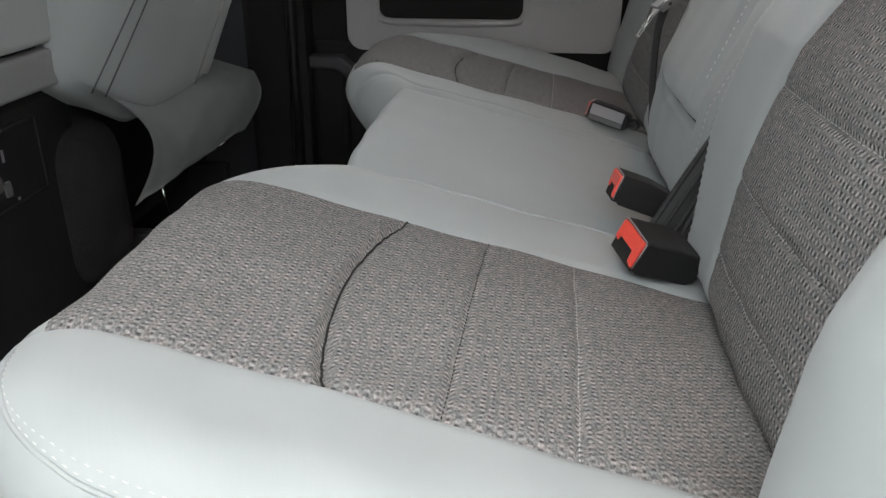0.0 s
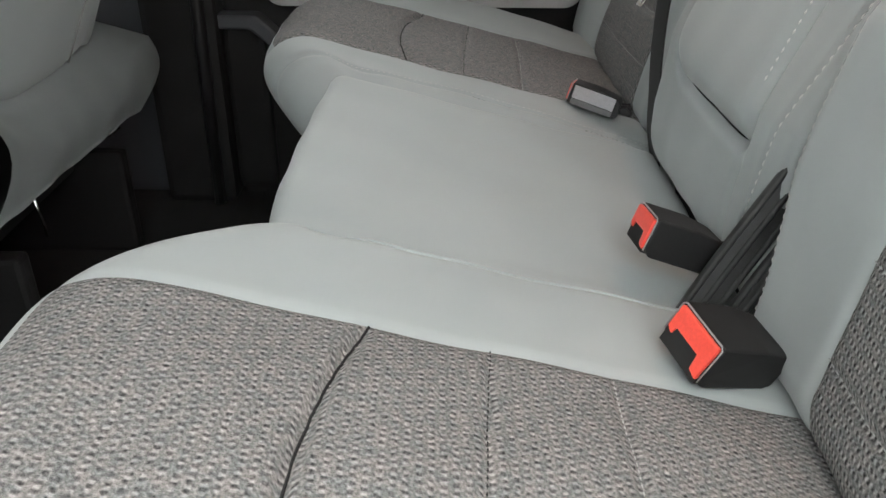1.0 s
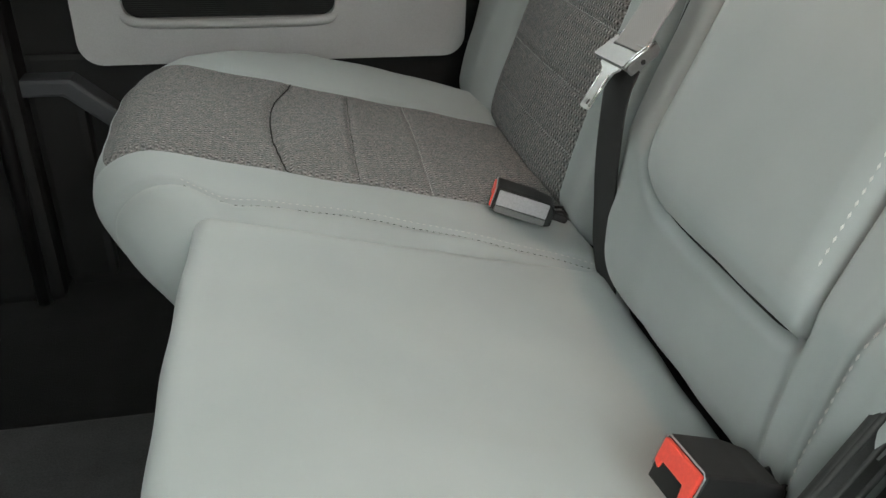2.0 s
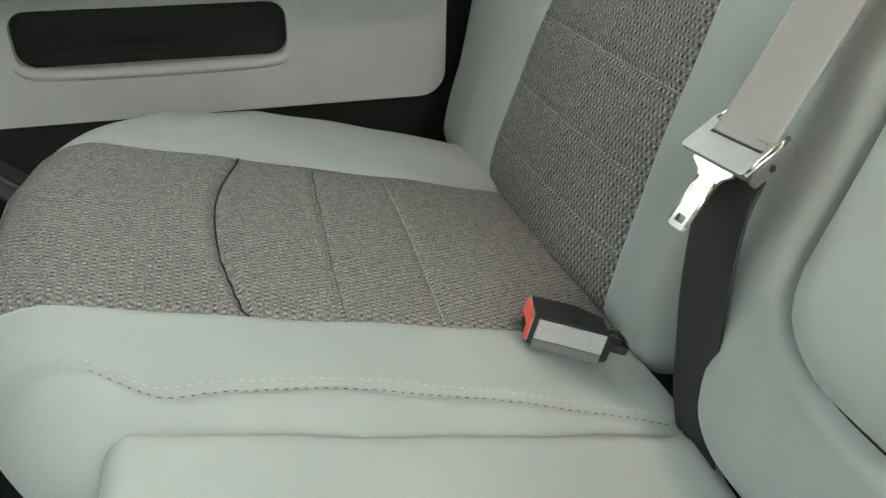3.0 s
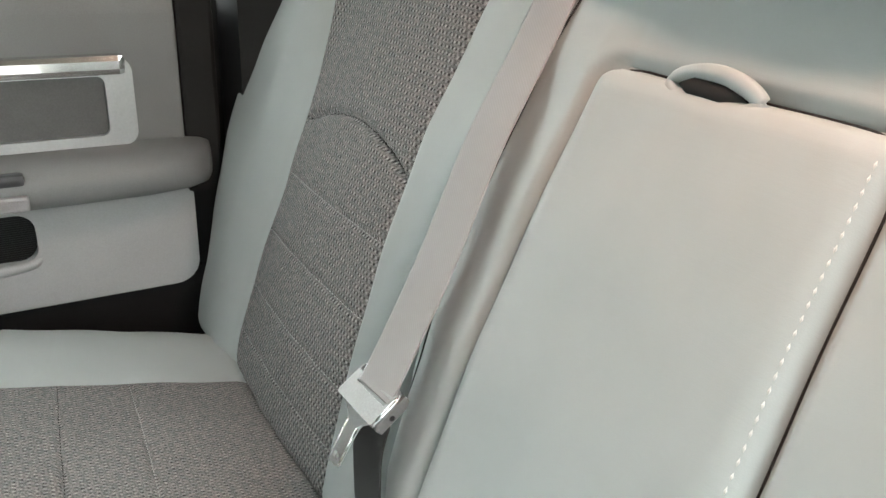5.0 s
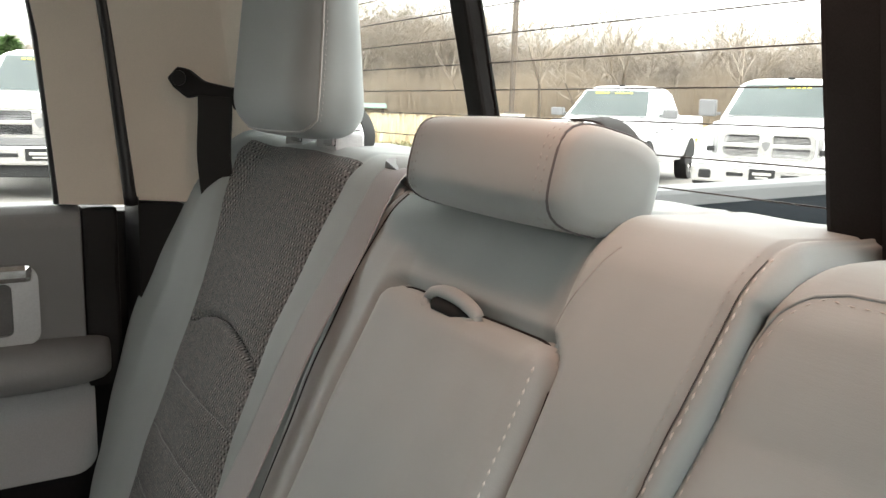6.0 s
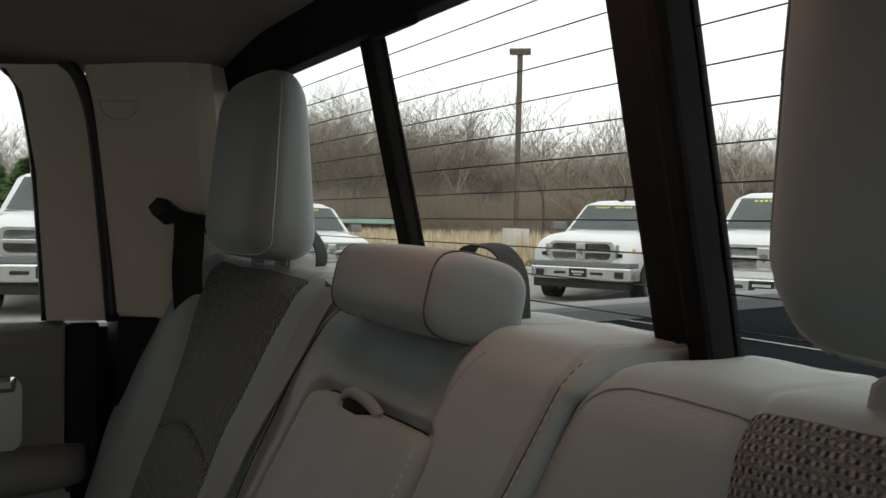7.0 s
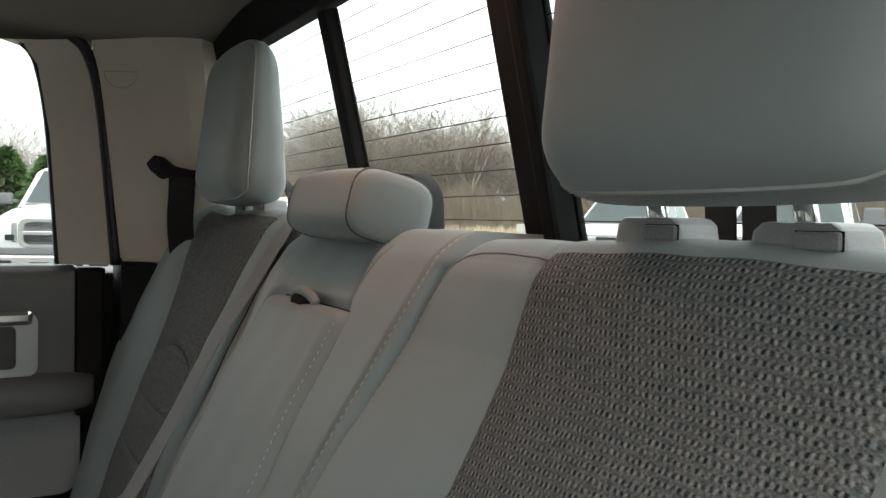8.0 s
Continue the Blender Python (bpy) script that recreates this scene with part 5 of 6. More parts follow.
def console():
    c = thing("centre_console", "grey front console armrest over black rear panel with sockets", "centre console")
    c.location = (-0.7, -0.04, 0.0)
    part("upper_pad", boxed(-0.40, 0.196, -0.20, 0.182, 0.5185, 0.66, 0.010, segments=3), CLOTH, c, smooth=True)
    part("lower_pad", boxed(-0.40, 0.194, -0.20, 0.180, 0.464, 0.5115, 0.006, segments=3), DOOR_MID, c, smooth=True)
    part("hinge_gap", boxed(-0.40, 0.172, -0.19, 0.160, 0.506, 0.526, 0), THREAD_AND_GAP_BLACK, c)
    part("rear_panel", boxed(-0.40, 0.165, -0.20, 0.19, 0.0, 0.466, 0.02, segments=3), BLACK, c)
    bulge = part("side_bulge", puffy((0.22, 0.17, 0.25), 0.06, 10), CARPET, c, smooth=True)
    bulge.location = (0.09, 0.195, 0.27)
    part("socket_plate", boxed(0.164, 0.168, -0.05, 0.09, 0.33, 0.43, 0.004), GLOSS_BLACK, c)
    for y, z in ((-0.012, 0.367), (0.004, 0.356)):
        part("socket", prism(rounded(y - 0.006, y + 0.006, z - 0.010, z + 0.010, 0.003, 3), "x", 0.168, 0.171, 0.001), BUCKLE_DARK, c)
    part("badge_mark", boxed(0.168, 0.170, 0.006, 0.010, 0.390, 0.406, 0.001), SATIN, c)
    part("badge_mark", boxed(0.168, 0.170, 0.020, 0.024, 0.336, 0.340, 0.0006), SATIN, c)


console()

UNSEEN_WALL = grained("unseen_wall_grey", (0.40, 0.385, 0.36), 0.9, 8, 0.6, 0.2, 0.2, 0.01)
# near side of the cab: doorway posts round the opening that the camera looks in through
setting("pillar_near_rear", boxed(0.42, 0.66, -0.86, -0.78, 0.0, 1.22, 0.02), BEIGE)
setting("pillar_near_front", boxed(-0.62, -0.46, -0.88, -0.80, 0.0, 1.21, 0.02), BLACK)
setting("sill_near", boxed(-0.46, 0.42, -0.86, -0.76, -0.05, 0.05, 0.02), BLACK)
setting("wall_near_front", boxed(-2.1, -0.62, -0.88, -0.82, -0.05, 0.80, 0.01), DOOR_DARK)
# the near rear door, swung open out of view to hold back doorway light
near_door = thing("door_2", "unseen open grey moulded rear door beside doorway", "car door")
near_door.matrix_basis = pose(-0.50, -0.90, 0.0, 0, 0, -64)
part("door_panel", boxed(0.0, 0.95, -0.035, 0.035, 0.02, 0.80, 0.02), DOOR_GREY, near_door)
part("window_frame", ring(rounded(0.0, 0.95, 0.78, 1.23, 0.08), rounded(0.06, 0.89, 0.805, 1.18, 0.06), "y", -0.025, 0.025), BLACK, near_door)
pane = part("window_glass", boxed(0.06, 0.89, -0.003, 0.003, 0.80, 1.185, 0), GLASS, near_door)
pane.visible_shadow = False
part("armrest", boxed(0.10, 0.85, 0.030, 0.095, 0.54, 0.61, 0.02), DOOR_GREY, near_door)
# unseen walls, near side and ahead, added to block low sky and bounce light
setting("wall_near_unseen", boxed(-30, 30, -8.4, -8.0, GROUND, 3.4, 0), UNSEEN_WALL)
setting("wall_ahead_unseen", boxed(-16.4, -16.0, -9.0, 30, GROUND, 3.0, 0), UNSEEN_WALL)
setting("dashboard", boxed(-2.3, -1.75, -0.82, 0.86, -0.05, 0.80, 0.05), DOOR_DARK)
# unseen front frame of the cab, added to cut daylight from ahead
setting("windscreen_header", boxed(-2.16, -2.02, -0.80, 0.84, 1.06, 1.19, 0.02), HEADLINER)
for y in (-0.82, 0.80):
    setting("pillar_front", boxed(-2.25, -2.05, y, y + 0.07, 0.75, 1.18, 0.02), BEIGE)
    setting("front_door_header", boxed(-2.1, -0.45, y, y + 0.06, 1.10, 1.20, 0.02), BEIGE)


# ---- outside: ground, lot, field ----
LOT = grained("pale_worn_asphalt", (0.23, 0.22, 0.205), 0.9, 30, 0.3, 0.25, 0.3, 0.01)
GRASS = grained("dry_field", (0.38, 0.325, 0.205), 1.0, 3, 0.08, 0.5, 0.3, 0.05)
STRAW = grained("dry_grass_blades", (0.50, 0.42, 0.29), 0.9, 2, 0.15, 0.4, 0)
GREEN = grained("green_grass_blades", (0.18, 0.175, 0.095), 0.9, 2, 0.15, 0.4, 0)
BARK = grained("grey_brown_bark", (0.12, 0.098, 0.080), 0.95, 6, 0.4, 0.4, 0.3, 0.02)
TWIG = grained("grey_twigs", (0.26, 0.225, 0.19), 0.95, 2, 0.1, 0.35, 0)
BRUSH = grained("brown_brush", (0.25, 0.208, 0.165), 0.95, 2, 0.1, 0.4, 0)
NEEDLE = grained("conifer_needles", (0.075, 0.135, 0.040), 0.8, 4, 0.5, 0.5, 0)
WHITE = grained("white_car_paint", (0.70, 0.705, 0.715), 0.3, 2, 0.6, 0.05, 0)
# reflected sky is put into the glass's base grey
CAR_GLASS = grained("sky_toned_car_glass", (0.16, 0.19, 0.19), 0.06, 3, 0.8, 0.15, 0)
LAMP_GLASS = grained("headlamp_glass", (0.38, 0.38, 0.38), 0.12, 40, 8, 0.45, 0, metal=0.4)
AMBER = material("amber_lens", (0.85, 0.36, 0.05), 0.2)
TYRE = grained("tyre_rubber", (0.02, 0.02, 0.021), 0.85, 60, 5, 0.2, 0.2, 0.004)
BUMPER = grained("chrome_bumper", (0.72, 0.72, 0.72), 0.18, 5, 1, 0.08, 0, metal=0.9)
GREY_TRIM = grained("grey_valance", (0.16, 0.16, 0.165), 0.6, 60, 4, 0.12, 0.1)
CONCRETE = grained("pale_concrete", (0.55, 0.54, 0.52), 0.9, 12, 1.5, 0.15, 0.2, 0.01)
POLE = grained("bronze_pole_paint", (0.085, 0.065, 0.05), 0.5, 10, 1, 0.15, 0)
YELLOW = material("yellow_screen_lettering", (0.75, 0.70, 0.12), 0.6)
STRIPE = grained("worn_white_line", (0.50, 0.49, 0.46), 0.9, 14, 1.2, 0.3, 0)
ROOF_GREEN = grained("green_sheet_roof", (0.20, 0.29, 0.25), 0.6, 3, 0.4, 0.2, 0)

setting("ground", boxed(-1500, 1500, -1500, 1500, GROUND - 0.30, GROUND - 0.06, 0), GRASS)
lean_lot = pose(0, 0, GROUND, 0, 0, -32)      # the lot's far edge lies across the view
setting("pavement", boxed(-90, 90, -70, 27.5, -0.08, 0.0, 0.0, lean_lot), LOT)
setting("kerb", boxed(-90, 90, 27.5, 27.75, -0.08, 0.10, 0.02, lean_lot), CONCRETE)
for k in range(6):
    m = pose(11.8 + k * 1.33, 18.5 - k * 2.4, GROUND + 0.004, 0, 0, 29)
    setting("parking_line", boxed(-2.6, 2.6, -0.05, 0.05, 0, 0.003, 0, m), STRIPE)


def blades(name, mat, count, near, far, spread, height, label):
    rng = np.random.default_rng(7)
    a = np.radians(rng.uniform(*spread, count))
    r = rng.uniform(near, far, count)
    x, y = r * np.sin(a), r * np.cos(a)
    h, w = rng.uniform(0.5, 1.0, count) * height, rng.uniform(0.05, 0.14, count)
    t, bend = rng.uniform(0, math.pi, count), rng.normal(0, 0.18, count)
    z = np.full(count, GROUND - 0.07)
    v = np.stack([np.stack([x - w * np.cos(t), y - w * np.sin(t), z], -1), np.stack([x + w * np.cos(t), y + w * np.sin(t), z], -1), np.stack([x + bend, y + bend * 0.6, z + h], -1)], 1)
    data = bpy.data.meshes.new(name)
    data.from_pydata(v.reshape(-1, 3).tolist(), [], np.arange(3 * count).reshape(-1, 3).tolist())
    tagged(finish(name, data, mat, smooth=False), label, "grass", kind="stuff")


blades("tall_dry_grass", STRAW, 22000, 34, 72, (-8, 85), 1.5, "tall dry straw-coloured grass across the open field")
blades("short_grass", GREEN, 9000, 28, 36, (-8, 85), 0.25, "short patchy green grass along the lot")


# ---- bare trees ----
def limbs(rng, height, girth, depth, spread):
    """A leafless tree as tapered limbs: (from, to, radius at each end)."""
    out = []

    def grow(p, way, length, r, level):
        steps = 3 if level < 2 else 2
        for k in range(steps):
            way = (way + np.array([*rng.normal(0, 0.16, 2), 0.05])).astype(float)
            way /= np.linalg.norm(way)
            q = p + way * length / steps
            r2 = r * (0.84 if level else 0.86)
            out.append((p, q, r, r2))
            p, r = q, r2
            if level < depth and (k > 0 or level > 0):
                for _ in range(rng.integers(1, 3) if level else rng.integers(2, 4)):
                    turn = rng.uniform(0, 2 * math.pi)
                    side = np.array([math.cos(turn), math.sin(turn), 0])
                    w = way * rng.uniform(0.55, 1.0) + side * rng.uniform(0.5, 1.1) * spread + np.array([0, 0, 0.08])
                    grow(p, w / np.linalg.norm(w), length * rng.uniform(0.5, 0.75), r * 0.55, level + 1)

    grow(np.zeros(3), np.array([0, 0, 1.0]), height * 0.55, girth, 0)
    return out


def limb_mesh(name, limb, thin=0.0, offset=(0, 0, 0)):
    p, q = np.array([l[0] for l in limb]) + offset, np.array([l[1] for l in limb]) + offset
    r1, r2 = np.maximum([l[2] for l in limb], thin), np.maximum([l[3] for l in limb], thin)
    way = q - p
    way /= np.linalg.norm(way, axis=1, keepdims=True)
    side = np.cross(way, [0.31, 0.17, 0.93])
    side /= np.maximum(np.linalg.norm(side, axis=1, keepdims=True), 1e-6)
    up = np.cross(side, way)
    ringed = []
    for centre, r in ((p, r1), (q, r2)):
        for a in (0, 2.094, 4.189):
            ringed.append(centre + np.asarray(r)[:, None] * (math.cos(a) * side + math.sin(a) * up))
    v = np.stack(ringed, 1).reshape(-1, 3)
    base = np.arange(len(limb))[:, None, None] * 6
    f = (base + np.array([[0, 1, 4, 3], [1, 2, 5, 4], [2, 0, 3, 5]])).reshape(-1, 4)
    return v, f


def woods():
    rng = np.random.default_rng(11)
    kinds = [limb_mesh("x", limbs(rng, rng.uniform(9.5, 11.5), rng.uniform(0.06, 0.10), 4, rng.uniform(0.60, 1.0)), 0.011) for _ in range(9)]
    vs, fs, n = [], [], 0
    for k in range(860):
        share = (k + rng.uniform(-2, 2)) / 860      # most stand behind the back window, some beyond the far door
        a = math.radians(-10 + 150 * share if share < 0.16 else 17 + 50 * (share - 0.16) / 0.84)
        r = rng.uniform(72, 120)
        v, f = kinds[rng.integers(9)]
        turn, s = rng.uniform(0, 6.28), rng.uniform(0.65, 1.0) * (1.20 if 20 < math.degrees(a) < 36 else 0.98)
        c, d = math.cos(turn), math.sin(turn)
        w = v @ np.array([[c, d, 0], [-d, c, 0], [0, 0, 1]]) * s + np.array([r * math.sin(a), r * math.cos(a), GROUND - 0.1])
        vs.append(w), fs.append(f + n)
        n += len(v)
    data = bpy.data.meshes.new("bare_woods")
    data.from_pydata(np.concatenate(vs).tolist(), [], np.concatenate(fs).tolist())
    tagged(finish("bare_woods", data, TWIG, smooth=False), "leafless grey-brown spring woods behind the field", "woods", kind="stuff")
    # brush under the trees
    count = 290000
    a, r = np.radians(rng.uniform(-14, 86, count)), rng.uniform(69, 96, count)
    x, y, h = r * np.sin(a), r * np.cos(a), 2.0 + (3.6 + 1.4 * np.sin(a * 23) * np.sin(a * 57 + 1)) * rng.uniform(0, 1, count) ** 1.3
    w, bx, by = rng.uniform(0.016, 0.042, count), rng.normal(0, 0.9, count), rng.normal(0, 0.6, count)
    z = np.full(count, GROUND - 0.1)
    v = np.stack([np.stack([x - w, y + w, z], -1), np.stack([x + w, y - w, z], -1), np.stack([x + bx, y + by, z + h], -1)], 1)
    data = bpy.data.meshes.new("underbrush")
    data.from_pydata(v.reshape(-1, 3).tolist(), [], np.arange(3 * count).reshape(-1, 3).tolist())
    tagged(finish("underbrush", data, BRUSH, smooth=False), "dense leafless brush along the wood's edge", "brush", kind="stuff")


woods()


def bare_tree(label, x, y, height, seed, spread):
    rng = np.random.default_rng(seed)
    t = thing("tree", label, "tree", "single trees")
    t.location = (x, y, GROUND - 0.1)
    all_limbs = limbs(rng, height, height * 0.016, 4, spread)
    for name, some in (("trunk", [l for l in all_limbs if l[2] > height * 0.008]), ("crown", [l for l in all_limbs if l[2] <= height * 0.008])):
        v, f = limb_mesh(name, some, 0.016)
        data = bpy.data.meshes.new(name)
        data.from_pydata(v.tolist(), [], f.tolist())
        finish(name, data, BARK if name == "trunk" else TWIG, t, smooth=False)


def polar(angle, distance):
    """A place on the ground by its angle from straight across the truck, and its distance from the cab."""
    a = radians(angle - 0.7)
    return 0.14 + distance * math.sin(a), -0.53 + distance * math.cos(a)


bare_tree("tall leafless forked tree at field edge", *polar(39.6, 56), 10.0, 5, 0.75)
bare_tree("spreading leafless tree at field edge", *polar(42.5, 60), 7.5, 9, 1.1)
bare_tree("slim leafless tree at field edge", *polar(44.6, 58), 9.0, 14, 0.5)
bare_tree("tall leafless tree standing over woods", *polar(34.2, 70), 13.0, 21, 0.7)
bare_tree("slim leafless tree beyond white trucks", *polar(53.0, 55), 8.0, 31, 0.6)


def conifer(x, y, height):
    rng = np.random.default_rng(3)
    t = thing("conifer", "dense green conifer behind a parked white truck", "tree", "conifers")
    t.location = (x, y, GROUND - 0.1)
    part("trunk", tube([(0, 0, 0), (0, 0, height * 0.95)], [0.14, 0.03], 7), BARK, t)
    count = 4200
    z = rng.uniform(0.06, 1.0, count) ** 0.9
    r = (1 - z) ** 0.8 * height * 0.52 * rng.uniform(0.55, 1.05, count)
    a = rng.uniform(0, 2 * math.pi, count)
    p = np.stack([r * np.cos(a), r * np.sin(a), z * height - 0.15 * r], -1)
    way = np.stack([np.cos(a), np.sin(a), rng.uniform(-0.6, 0.3, count)], -1) * rng.uniform(0.18, 0.45, count)[:, None]
    side = rng.normal(0, 0.07, (count, 3))
    v = np.stack([p - side, p + side, p + way], 1)
    data = bpy.data.meshes.new("crown")
    data.from_pydata(v.reshape(-1, 3).tolist(), [], np.arange(3 * count).reshape(-1, 3).tolist())
    finish("crown", data, NEEDLE, t, smooth=False)


conifer(*polar(4.6, 38), 4.0)
conifer(*polar(2.2, 40), 4.4)
conifer(*polar(-0.5, 40), 4.2)


# ---- lamp post and shed ----
def lamp_post():
    x, y = polar(37.65, 37.4)
    p = thing("lamp_post", "tall brown parking lot lamp post on concrete base", "lamp post")
    p.location = (x, y, GROUND)
    part("base", prism(rounded(-0.48, 0.48, -0.48, 0.48, 0.12), "z", -0.10, 1.45, 0.04), CONCRETE, p, "pale round-cornered concrete base")
    part("foot_plate", boxed(-0.24, 0.24, -0.24, 0.24, 1.45, 1.55, 0.01), POLE, p)
    part("pole", boxed(-0.095, 0.095, -0.095, 0.095, 1.55, 9.65, 0.01), POLE, p)
    head = part("lamp_head", boxed(-0.50, 0.50, -0.30, 0.30, 9.65, 9.85, 0.04), POLE, p)
    head.rotation_euler = (0, 0, radians(-38))
    lens = part("lens", boxed(-0.40, 0.40, -0.24, 0.24, 9.63, 9.655, 0.004), LAMP_GLASS, head)


lamp_post()


def shed():
    x, y = polar(26.4, 68)
    s = thing("shed", "low open shed with green sheet metal roof in field", "shed")
    s.matrix_basis = pose(x, y, GROUND - 0.06, 0, 0, -26)
    roof = part("roof", prism([(-1.6, 1.7), (0, 2.05), (1.6, 1.7), (1.6, 1.62), (0, 1.96), (-1.6, 1.62)], "x", -2.8, 2.8, 0.01), ROOF_GREEN, s)
    for px in (-2.5, 0, 2.5):
        for py in (-1.4, 1.4):
            part("post", boxed(px - 0.06, px + 0.06, py - 0.06, py + 0.06, 0, 1.65, 0.01), BARK, s)


shed()


# ---- parked pickup trucks ----
def pickup(label, x, y, heading, scale=1.0, heavy=False):
    """A white crew pickup: local x to its front, origin on the ground under the middle of its front bumper."""
    t = thing("pickup_truck", label, "pickup truck", "parked white pickup trucks")
    t.matrix_basis = pose(x, y, GROUND, 0, 0, heading) @ Matrix.Scale(scale, 4)
    W = 0.98

    def loft(name, stations, mat, parent, lab="", cap=True):
        """Skin over cross sections (x, [(y, z), ...] from the middle outwards), mirrored."""
        bm = bmesh.new()
        rows = []
        for sx, half in stations:
            full = [(-a, b) for a, b in half[::-1]] + [(a, b) for a, b in half]
            rows.append([bm.verts.new((sx + (o[2] if len(o) > 2 else 0), o[0], o[1])) for o in full])
        n = len(rows[0])
        for a, b in zip(rows, rows[1:]):
            for k in range(n - 1):
                bm.faces.new((a[k], a[k + 1], b[k + 1], b[k]))
        if cap:
            bm.faces.new(rows[0])
            bm.faces.new(rows[-1][::-1])
        bmesh.ops.recalc_face_normals(bm, faces=bm.faces)
        return part(name, bm, mat, parent, lab, True)

    def hood(z, drop=0.0, w=W):
        return [(0.30, z + 0.015), (0.55, z + 0.02), (0.78, z - 0.03), (w - 0.06, z - 0.12), (w, z - 0.24), (w, 0.72), (w - 0.04, 0.50)]

    body = loft("body", [(-0.10, [(0.30, 1.08), (0.55, 1.08), (0.74, 1.04), (0.86, 0.98), (0.90, 0.90), (0.90, 0.72), (0.86, 0.55)]),
                         (-0.28, hood(1.18, w=0.95)), (-0.60, hood(1.235)), (-1.30, hood(1.27)), (-1.62, hood(1.29)),
                         (-1.64, [(0.30, 1.28), (0.55, 1.28), (0.80, 1.27), (0.96, 1.22), (0.985, 1.10), (0.985, 0.70), (0.95, 0.46)]),
                         (-3.85, [(0.30, 1.28), (0.55, 1.28), (0.80, 1.27), (0.96, 1.22), (0.985, 1.10), (0.985, 0.70), (0.95, 0.46)]),
                         (-3.88, [(0.30, 1.36), (0.55, 1.36), (0.85, 1.36), (0.95, 1.35), (0.985, 1.30), (0.985, 0.72), (0.95, 0.52)]),
                         (-5.75, [(0.30, 1.38), (0.55, 1.38), (0.85, 1.38), (0.95, 1.37), (0.985, 1.32), (0.985, 0.75), (0.95, 0.56)])], WHITE, t)
    cab = loft("cab_roof", [(-1.55, [(0.30, 1.29), (0.60, 1.29), (0.84, 1.28), (0.86, 1.26)]), (-2.28, [(0.30, 1.865), (0.55, 1.855), (0.68, 1.82), (0.72, 1.78)]),
                            (-2.70, [(0.30, 1.925), (0.55, 1.915), (0.68, 1.87), (0.73, 1.80)]), (-3.45, [(0.30, 1.92), (0.55, 1.91), (0.68, 1.86), (0.73, 1.79)]),
                            (-3.86, [(0.30, 1.36), (0.60, 1.36), (0.82, 1.33), (0.86, 1.28)])], WHITE, t)
    # side walls of the cab under the roof
    for s in (-1, 1):
        bm = prism([(-1.58, 1.26), (-2.34, 1.80), (-3.48, 1.80), (-3.86, 1.30), (-3.86, 1.22), (-1.58, 1.22)], "y", 0, 0.02, 0)
        bmesh.ops.transform(bm, matrix=Matrix.Translation((0, s * 0.86, 0)), verts=bm.verts)
        for v in bm.verts:
            if v.co.z > 1.5:
                v.co.y -= s * 0.13
        part("cab_side", bm, WHITE, t)
        for pts in ([(-1.82, 1.30), (-2.38, 1.72), (-2.72, 1.74), (-2.72, 1.29)], [(-2.80, 1.29), (-2.80, 1.74), (-3.40, 1.72), (-3.56, 1.36), (-3.56, 1.29)]):
            bm = prism(pts, "y", 0, 0.014, 0)
            for v in bm.verts:
                v.co.y = s * (v.co.y + 0.872 - 0.13 * (v.co.z - 1.26) / 0.54)
            bmesh.ops.recalc_face_normals(bm, faces=bm.faces)
            part("side_window", bm, CAR_GLASS, t, "dark side window")
        mirror = part("mirror", boxed(-1.98, -1.84, s * 1.12 - 0.13, s * 1.12 + 0.13, 1.30, 1.46 + (0.1 if heavy else 0), 0.03), GREY_TRIM, t, "dark door mirror")
        part("mirror_arm", boxed(-1.95, -1.88, min(s * 0.92, s * 1.02), max(s * 0.92, s * 1.02), 1.32, 1.37, 0.01), GREY_TRIM, mirror)
        part("door_handle", boxed(-2.80, -2.60, s * 0.985 - 0.02, s * 0.985 + 0.02, 1.07, 1.11, 0.01), GREY_TRIM, t)
        # wheel arches and wheels
        for wx in (-1.00, -4.65):
            arch = prism([(wx + 0.50 * math.cos(a), 0.40 + 0.50 * math.sin(a)) for a in np.linspace(-0.1, math.pi + 0.1, 18)], "y", s * 0.80, s * 0.990, 0)
            part("wheel_arch", arch, TYRE, t)
            w = new("wheel")
            w.parent = t
            w.location = (wx, s * 0.86, 0.39)
            part("tyre", ring([(0.39 * math.cos(a), 0.39 * math.sin(a)) for a in np.linspace(0, 6.283, 29)[:-1]], [(0.25 * math.cos(a), 0.25 * math.sin(a)) for a in np.linspace(0, 6.283, 29)[:-1]], "y", -0.13, 0.135), TYRE, w, smooth=False)
            part("rim", ring([(0.25 * math.cos(a), 0.25 * math.sin(a)) for a in np.linspace(0, 6.283, 29)[:-1]], [(0.21 * math.cos(a), 0.21 * math.sin(a)) for a in np.linspace(0, 6.283, 29)[:-1]], "y", -0.12, 0.125), BUMPER, w)
            part("hub", prism([(0.07 * math.cos(a), 0.07 * math.sin(a)) for a in np.linspace(0, 6.283, 17)[:-1]], "y", -0.06, 0.06 + 0.05, 0.01), BUMPER, w)
            for k in range(5):
                part("spoke", boxed(0.05, 0.225, -0.04 + s * 0.06, 0.03 + s * 0.06, -0.035, 0.035, 0.01, Matrix.Rotation(k * 2 * math.pi / 5, 4, "Y")), BUMPER, w)
    # windscreen
    def slant(y, z):
        return -1.545 - (z - 1.29) * 1.27
    bm = bmesh.new()
    q = [bm.verts.new((slant(a, b) + 0.016, a, b + 0.012)) for a, b in ((-0.76, 1.315), (0.76, 1.315), (0.62, 1.80), (-0.62, 1.80))]
    bm.faces.new(q)
    bmesh.ops.solidify(bm, geom=bm.faces[:], thickness=0.01)
